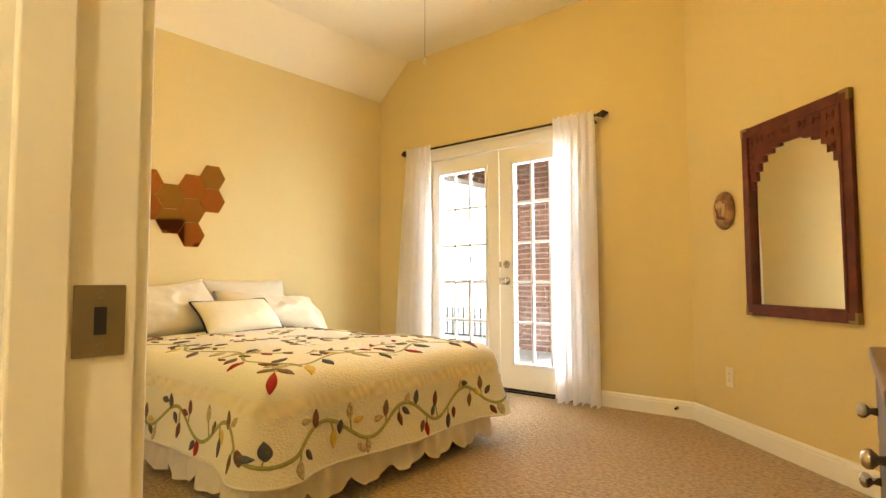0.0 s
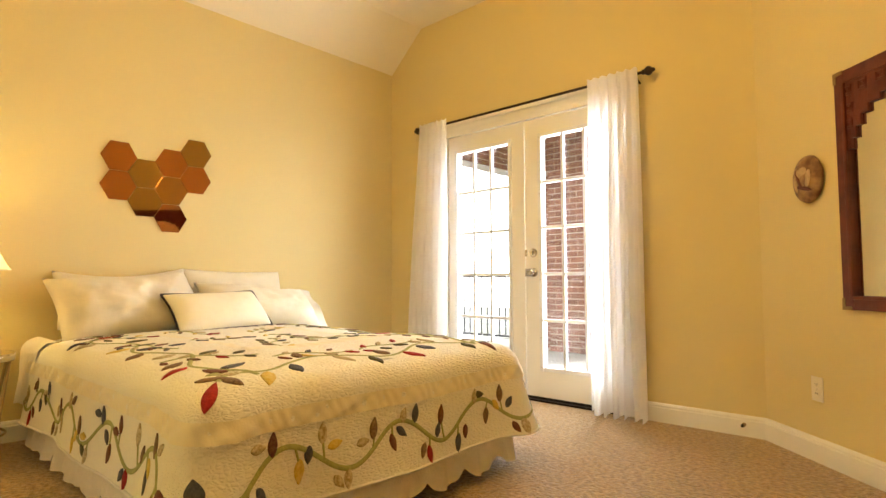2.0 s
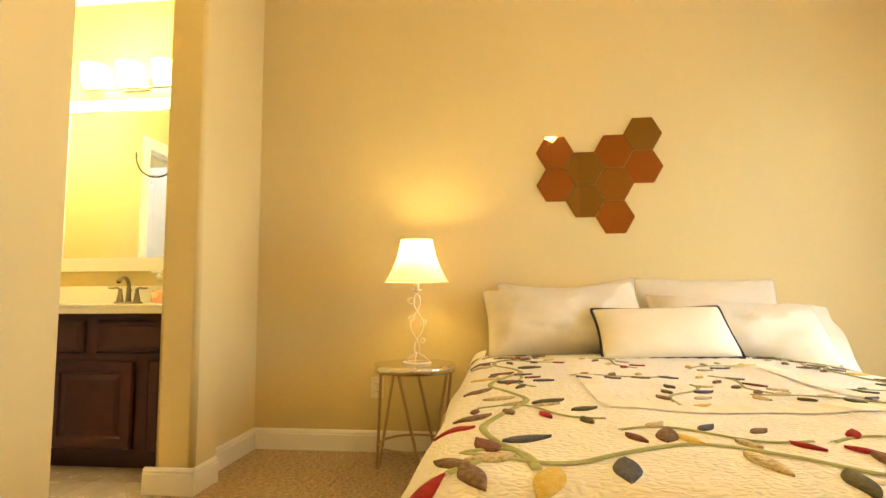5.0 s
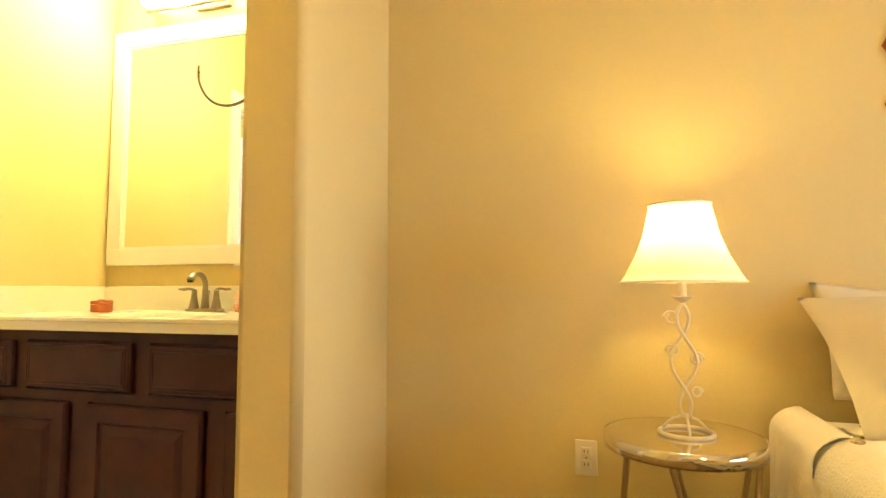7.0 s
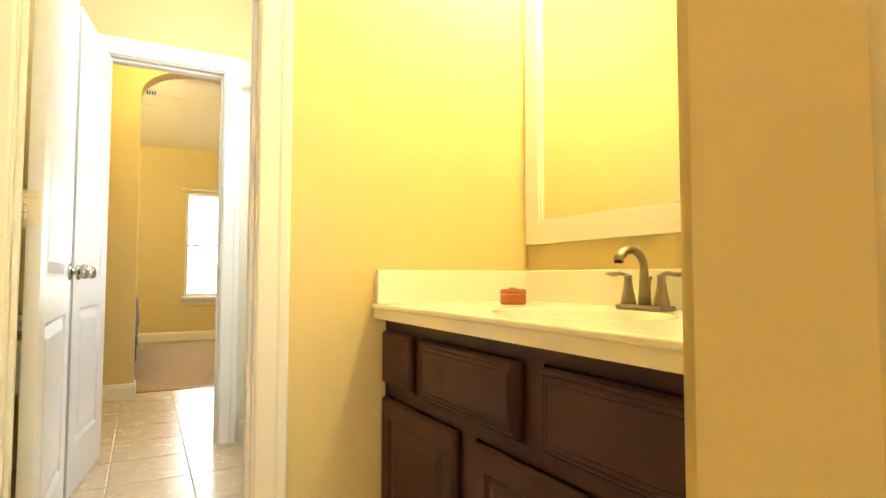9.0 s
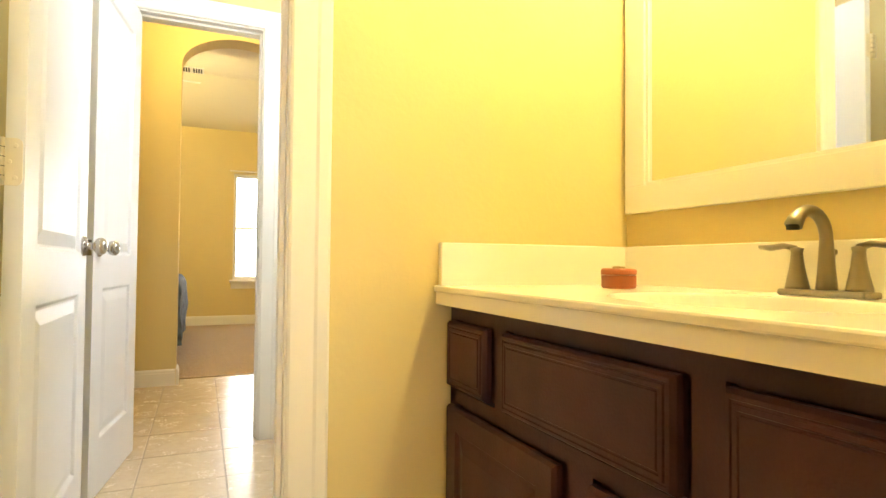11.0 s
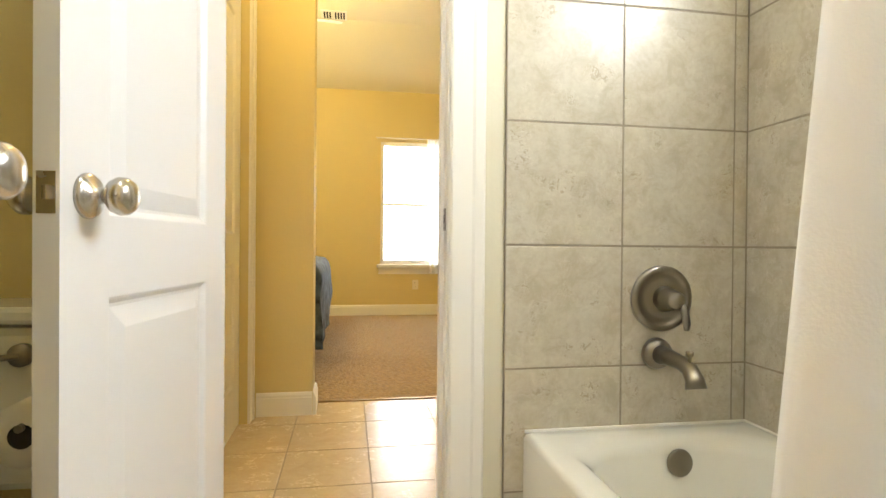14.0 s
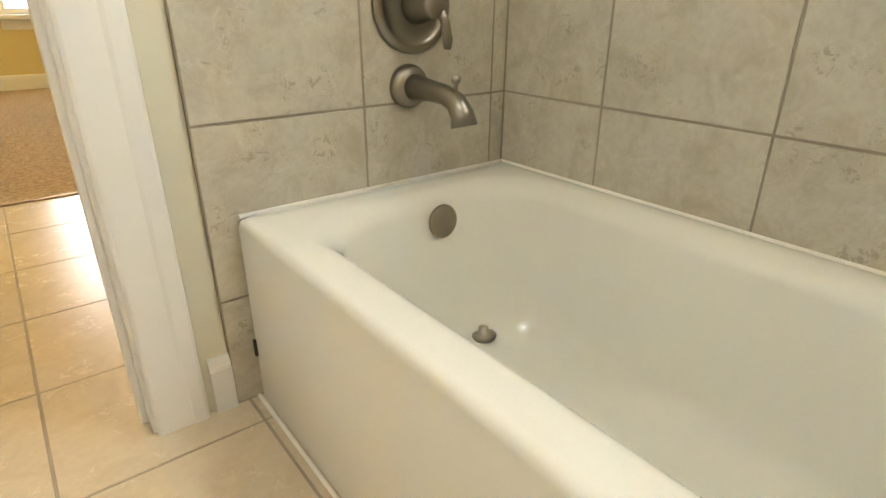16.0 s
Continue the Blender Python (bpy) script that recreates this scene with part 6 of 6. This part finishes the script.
# Unseen lamp and fixture, added so the entry jamb and bed side get light.
lamp_light("entry_fill_light", "POINT", ENTRY_FILL, (1.0, 0.86, 0.6), pose(0.9, -0.5, 2.52), 0.10)
bl_ = thing("added_ceiling_light", "round frosted ceiling light, unseen, added to brighten the entry jamb", "ceiling light", pose(0.9, -0.5, 2.74))
q_ = part("diffuser", lathe([(0.0, -0.10), (0.08, -0.09), (0.13, -0.05), (0.14, -0.012), (0.0, -0.012)], 28), glow("added_entry_dome", (1.0, 0.85, 0.6), 3.0), bl_, smooth=True)
part("pan", lathe([(0.0, -0.012), (0.15, -0.012), (0.15, 0.0), (0.0, 0.0)], 28), NICKEL, bl_)
# hall door casing, facing -x
bm = bmesh.new()
for g, t in ((0.0, 0.012), (0.06, 0.02)):
    box(bm, -1.89 - t, -4.0 - 0.085, 0, -1.891, -4.0 - g, 2.05 + g)
    box(bm, -1.89 - t, -3.24 + g, 0, -1.891, -3.24 + 0.085, 2.05 + g)
    box(bm, -1.89 - t, -4.085, 2.05 + g, -1.891, -3.155, 2.135)
structure("trim_hall_door", bm, TRIM, "cream painted casing round the hall door", "casing")

# ---- far bedroom ----
fwin = thing("window_2", "bright white sash window in the far bedroom", "window", pose(-3.17, -8.05, 0), kind="structure")
bm = bmesh.new()
for b in ((-0.43, 0.62, -0.39, 2.10), (0.39, 0.62, 0.43, 2.10), (-0.39, 0.62, 0.39, 0.67), (-0.39, 2.06, 0.39, 2.10)):
    box(bm, b[0], -0.03, b[1], b[2], 0.03, b[3])
part("window_frame", bm, TRIM, fwin)
for z0, z1 in ((0.67, 1.33), (1.36, 2.06)):
    p_ = part("pane", boxed(-0.39, -0.002, z0, 0.39, 0.002, z1), GLASS, fwin)
    p_.visible_shadow = False
part("meeting_rail", boxed(-0.39, -0.02, 1.33, 0.39, 0.02, 1.36), TRIM, fwin)
part("window_sill", boxed(-0.47, 0.0, 0.58, 0.47, 0.12, 0.62, bevel=0.008), TRIM, fwin)
part("apron", boxed(-0.45, 0.052, 0.50, 0.45, 0.066, 0.579), TRIM, fwin)


def fcurt(u, v):
    x = -3.30 - 0.34 * u - 0.03 * v
    return x, -7.93 + 0.022 * math.sin(2 * math.pi * 5 * u + v), 2.13 - 1.62 * v


fc = thing("curtain", "short white sheer curtain beside the far window", "curtain")
part("panel", grid(fcurt, 80, 14), CURTAIN, fc, smooth=True)
frod = thing("curtain_rod", "white curtain rod above the far window", "curtain rod")
part("pole", tube([(-3.75, -7.93, 2.135), (-2.68, -7.93, 2.135)], 0.007, 8), TRIM, frod)
for x in (-3.70, -2.70):
    part("bracket", tube([(x, -7.93, 2.135), (x, -7.999, 2.135)], 0.005, 6), TRIM, frod)
outlet("outlet", "ivory duplex outlet under the far window", pose(-3.17, -7.999, 0.37, 90, 0, 180))
bed2 = thing("bed", "bed in the far room under a dark blue patterned comforter", "bed", pose(-1.38, -6.1, 0))
part("mattress", boxed(-0.70, -0.95, 0.12, 0.75, 0.95, 0.55, bevel=0.06), SHEET, bed2)
part("bed_base", boxed(-0.68, -0.93, 0.0, 0.73, 0.93, 0.12), DARK, bed2)
COMF = mat("dark_blue_patterned_comforter", (0.022, 0.032, 0.055), 0.9, second=(0.13, 0.185, 0.26), scale=11, fine=45, bump=0.5, bump_scale=24)
bm = boxed(-0.80, -1.0, 0.14, 0.78, 1.0, 0.74)
bmesh.ops.subdivide_edges(bm, edges=list(bm.edges), cuts=14, use_grid_fill=True)
for v in bm.verts:
    x, y, z = v.co
    n = noise.noise(Vector((x * 3.1, y * 3.1, z * 4)))
    k = max(0.0, (z - 0.62) / 0.12)
    v.co = (x * (1 - 0.07 * k * k) + 0.03 * n, y * (1 - 0.06 * k * k) + 0.03 * n, z + (0.035 * n - 0.03 * (abs(x) ** 4)) * (z > 0.4))
part("comforter", bm, COMF, bed2, "dark blue and grey patterned comforter", True)
vt = thing("ceiling_vent", "white ceiling air vent with dark slots", "air vent", pose(-2.20, -6.95, 3.16) @ Matrix.Diagonal((0.72, 1.1, 1, 1)))
part("frame", boxed(-0.18, -0.10, -0.008, 0.18, 0.10, 0.0), TRIM, vt)
for k in range(8):
    if k != 4:
        part("slot", boxed(-0.15 + k * 0.038, -0.07, -0.0105, -0.128 + k * 0.038, 0.07, -0.0082), DARK, vt)
f2 = thing("ceiling_fan", "white ceiling fan in the far bedroom", "ceiling fan", pose(-1.62, -6.05, 0))
part("rod", tube([(0, 0, 3.16), (0, 0, 2.85)], 0.015, 10), TRIM, f2)
part("motor", lathe([(0, 2.87), (0.09, 2.85), (0.12, 2.78), (0.09, 2.72), (0, 2.71)], 24), TRIM, f2, smooth=True)
for k in range(5):
    m = Matrix.Rotation(2 * math.pi * k / 5 + math.pi + 0.12, 4, "Z") @ Matrix.Translation((0, 0, 2.765)) @ Matrix.Rotation(radians(12), 4, "X")
    part("blade", prism([(0.13, -0.05), (0.64, -0.07), (0.68, -0.05), (0.68, 0.05), (0.64, 0.07), (0.13, 0.05)], 0.007, m=m), BLADE, f2)
# Bulb and glowing bowl under this fan are unseen, added to warm the room.
lamp_light("far_room_fill", "POINT", HALL_FILL * 4.2, AMBER, pose(-1.62, -6.05, 2.49), 0.07)
part("light_bowl", lathe([(0.0, 2.58), (0.06, 2.59), (0.11, 2.64), (0.12, 2.71), (0.0, 2.71)], 24), glow("added_far_bowl", (1.0, 0.75, 0.45), 4.0), f2, smooth=True)

# ---- outside: balcony, brick porch, ground ----
tagged(link("ground", boxed(-400, 4.8, -3.4, 400, 800, -3.2), LAWN), "mown lawn far below the balcony", "ground", kind="structure")
tagged(link("ground_south", boxed(-400, -800, -3.4, 400, -8.3, -3.2), LAWN), "mown lawn behind the house", "ground", kind="structure")
structure("floor_balcony", boxed(-9.5, 4.605, -0.2, 1.6, 7.95, -0.03), CONCRETE, "pale sunlit balcony deck", "balcony floor")
structure("ceiling_balcony", boxed(-9.5, 4.605, 3.05, 1.6, 8.0, 3.15), TRIM, "white balcony soffit", "soffit")
# Emissive sheets put in the blown-out daylight beyond the doors and far window.
BACKDROP_GLOW = glow("glowing_backdrop_white", (1.0, 1.0, 1.0), 5.0)
tagged(link("backdrop", boxed(-150, 70, -3.2, 150, 70.5, 45), BACKDROP_GLOW), "glowing white sheet standing in for overexposed sky and distance", "backdrop", kind="structure")
tagged(link("backdrop_south", boxed(-150, -78.5, -3.2, 150, -78, 45), BACKDROP_GLOW), "glowing white sheet standing in for overexposed sky and distance", "backdrop", kind="structure")


def brick_pier(name, label, x0, y0, x1, y1, z0, z1, kind="structure"):
    root = thing(name, label, "brick pier", kind=kind)
    part("core", boxed(x0 + 0.01, y0 + 0.01, z0, x1 - 0.01, y1 - 0.01, z1), MORTAR, root, "pale mortar")
    bw_, bh, g, t = 0.20, 0.064, 0.011, 0.02
    mesh_cache = {}
    nz = int((z1 - z0) / (bh + g))
    for axis, fixed, out in (("x", y0, -1), ("y", x1, 1), ("y", x0, -1)):
        a0, a1 = (x0, x1) if axis == "x" else (y0, y1)
        for r in range(nz):
            z = z0 + r * (bh + g)
            a = a0 - (bw_ / 2 if r % 2 else 0)
            while a < a1 - 0.01:
                lo, hi = max(a, a0), min(a + bw_, a1)
                if hi - lo > 0.03:
                    key = (axis, round(hi - lo, 3))
                    if key not in mesh_cache:
                        L_ = hi - lo
                        mesh_cache[key] = boxed(0, 0, 0, L_, t, bh, bevel=0.003) if axis == "x" else boxed(0, 0, 0, t, L_, bh, bevel=0.003)
                        me = bpy.data.meshes.new("brick")
                        mesh_cache[key].to_mesh(me)
                        mesh_cache[key].free()
                        me.materials.append(BRICK)
                        mesh_cache[key] = me
                    ob = new("brick", mesh_cache[key])
                    ob.parent = root
                    ob.location = (lo, fixed - (0.002 if out < 0 else t - 0.002), z) if axis == "x" else (fixed - (0.002 if out < 0 else t - 0.002), lo, z)
                a += bw_ + g
    return root


brick_pier("brick_column", "red brick column at the edge of the balcony", -3.88, 7.45, -3.50, 7.83, -0.03, 2.36)
brick_pier("brick_pier", "broad red brick pier beside the balcony", -3.44, 7.20, -2.45, 7.60, -0.03, 3.05)
brick_pier("brick_beam", "red brick beam under the porch roof", -4.25, 4.62, -3.97, 7.44, 2.36, 3.05)
brick_pier("brick_beam", "red brick beam resting on the balcony column", -3.96, 7.47, -3.45, 7.80, 2.362, 3.05)
rl = thing("balcony_railing", "black iron balcony railing with thin balusters", "railing")
part("top_rail", boxed(-9.4, 7.60, 0.915, -3.88, 7.64, 0.95), RAIL, rl)
part("bottom_rail", boxed(-9.4, 7.605, 0.05, -3.88, 7.635, 0.075), RAIL, rl)
for x in (-9.4, -6.6):
    part("post", boxed(x - 0.02, 7.60, -0.03, x + 0.02, 7.64, 0.915), RAIL, rl)
for k in range(48):
    x = -9.3 + k * 0.113
    part("baluster", boxed(x - 0.007, 7.613, 0.075, x + 0.007, 7.627, 0.915), RAIL, rl)

# ---- tiles: wall tiles round the tub, floor tiles ----
TILE_MESH = {}


def tile(parent, material, m, w, h, t=0.009):
    key = (material.name, round(w, 3), round(h, 3))
    if key not in TILE_MESH:
        bm = boxed(0, 0, 0, w, h, t)
        bmesh.ops.bevel(bm, geom=[e for e in bm.edges if e.verts[0].co.z > t / 2 and e.verts[1].co.z > t / 2], offset=0.0012, segments=2, profile=0.5, affect="EDGES")
        me = bpy.data.meshes.new("tile")
        bm.to_mesh(me)
        bm.free()
        me.materials.append(material)
        TILE_MESH[key] = me
    ob = new("tile", TILE_MESH[key])
    ob.parent = parent
    ob.matrix_basis = m
    return ob


G = 0.0045
PX, PZ = 0.317, 0.318
zs = [0.0, 0.226] + [0.543 + PZ * k for k in range(0, 6)]
# far end wall of the tub
back = tagged(link("wall_tiling", boxed(WESTV + 0.002, -2.628, 0.0, -2.752, -2.6197, 2.14), WGROUT), "grey-beige mottled ceramic tiling on the end wall of the tub", "wall tiling", kind="structure")
xj = [WESTV + 0.010, -3.40, -3.072, -2.752]
for z0, z1 in zip(zs, zs[1:]):
    for x0, x1 in zip(xj, xj[1:]):
        w = x1 - x0 - G
        m = Matrix(((1, 0, 0, x0 + G / 2), (0, 0, 1, -2.6272), (0, 1, 0, z0 + G / 2), (0, 0, 0, 1)))
        m = Matrix.Translation((x0 + G / 2 + w, -2.6272, z0 + G / 2)) @ Matrix(((-1, 0, 0, 0), (0, 0, 1, 0), (0, 1, 0, 0), (0, 0, 0, 1)))
        tile(back, WTILE, m, w, z1 - z0 - G)
bm = bmesh.new()
for y0, y1, z0, z1 in ((-2.6195, -1.136, 0.0, 1.645), (-2.6195, -2.152, 1.645, 2.14), (-1.348, -1.136, 1.645, 2.14)):
    box(bm, WESTV + 0.001, y0, z0, WESTV + 0.0093, y1, z1)
long_ = tagged(link("wall_tiling", bm, WGROUT), "grey-beige mottled ceramic tiling along the tub", "wall tiling", kind="structure")
yj = [-2.6175, -2.348] + [-2.348 + 0.317 * k for k in range(1, 4)] + [-1.133]
for z0, z1 in zip(zs, zs[1:]):
    for y0, y1 in zip(yj, yj[1:]):
        if z1 > 1.66 and y1 > -2.15 and y0 < -1.35:
            continue
        m = Matrix.Translation((WESTV + 0.0018, y0 + G / 2, z0 + G / 2)) @ Matrix(((0, 0, 1, 0), (1, 0, 0, 0), (0, 1, 0, 0), (0, 0, 0, 1)))
        tile(long_, WTILE, m, y1 - y0 - G, z1 - z0 - G)
near = tagged(link("wall_tiling", boxed(WESTV + 0.012, -1.1355, 0.0, -2.76, -1.132, 2.14), WGROUT), "grey-beige mottled ceramic tiling on the near end wall", "wall tiling", kind="structure")
for z0, z1 in zip(zs, zs[1:]):
    for x0, x1 in zip(xj, xj[1:]):
        m = Matrix.Translation((x0 + G / 2, -1.1328, z0 + G / 2)) @ Matrix(((1, 0, 0, 0), (0, 0, -1, 0), (0, 1, 0, 0), (0, 0, 0, 1)))
        tile(near, WTILE, m, x1 - x0 - G, z1 - z0 - G, 0.004)

ft = tagged(new("floor_tiling"), "cream ceramic floor tiles with tan grout, slightly glossy", "floor tiling", kind="structure")
PF, PFY, GF = 0.332, 0.355, 0.0055
for i in range(-4, 6):
    for j in range(-3, 12):
        x0, y0 = -2.445 + PF * i, -3.608 + PFY * j
        x1, y1 = x0 + PF - GF, y0 + PFY - GF
        x0, y0 = max(x0, -3.59), max(y0, -4.318)
        x1, y1 = min(x1, -0.9), min(y1, 0.272)
        if x1 - x0 < 0.03 or y1 - y0 < 0.03:
            continue
        tile(ft, FTILE, Matrix.Translation((x0 + GF / 2, y0 + GF / 2, -0.0065)), x1 - x0, y1 - y0, 0.0065 + 0.0)
structure("threshold_carpet", boxed(AX0, -4.335, 0.0, AX1, -4.318, 0.006), BRASS, "thin carpet edge strip under the arch", "threshold")
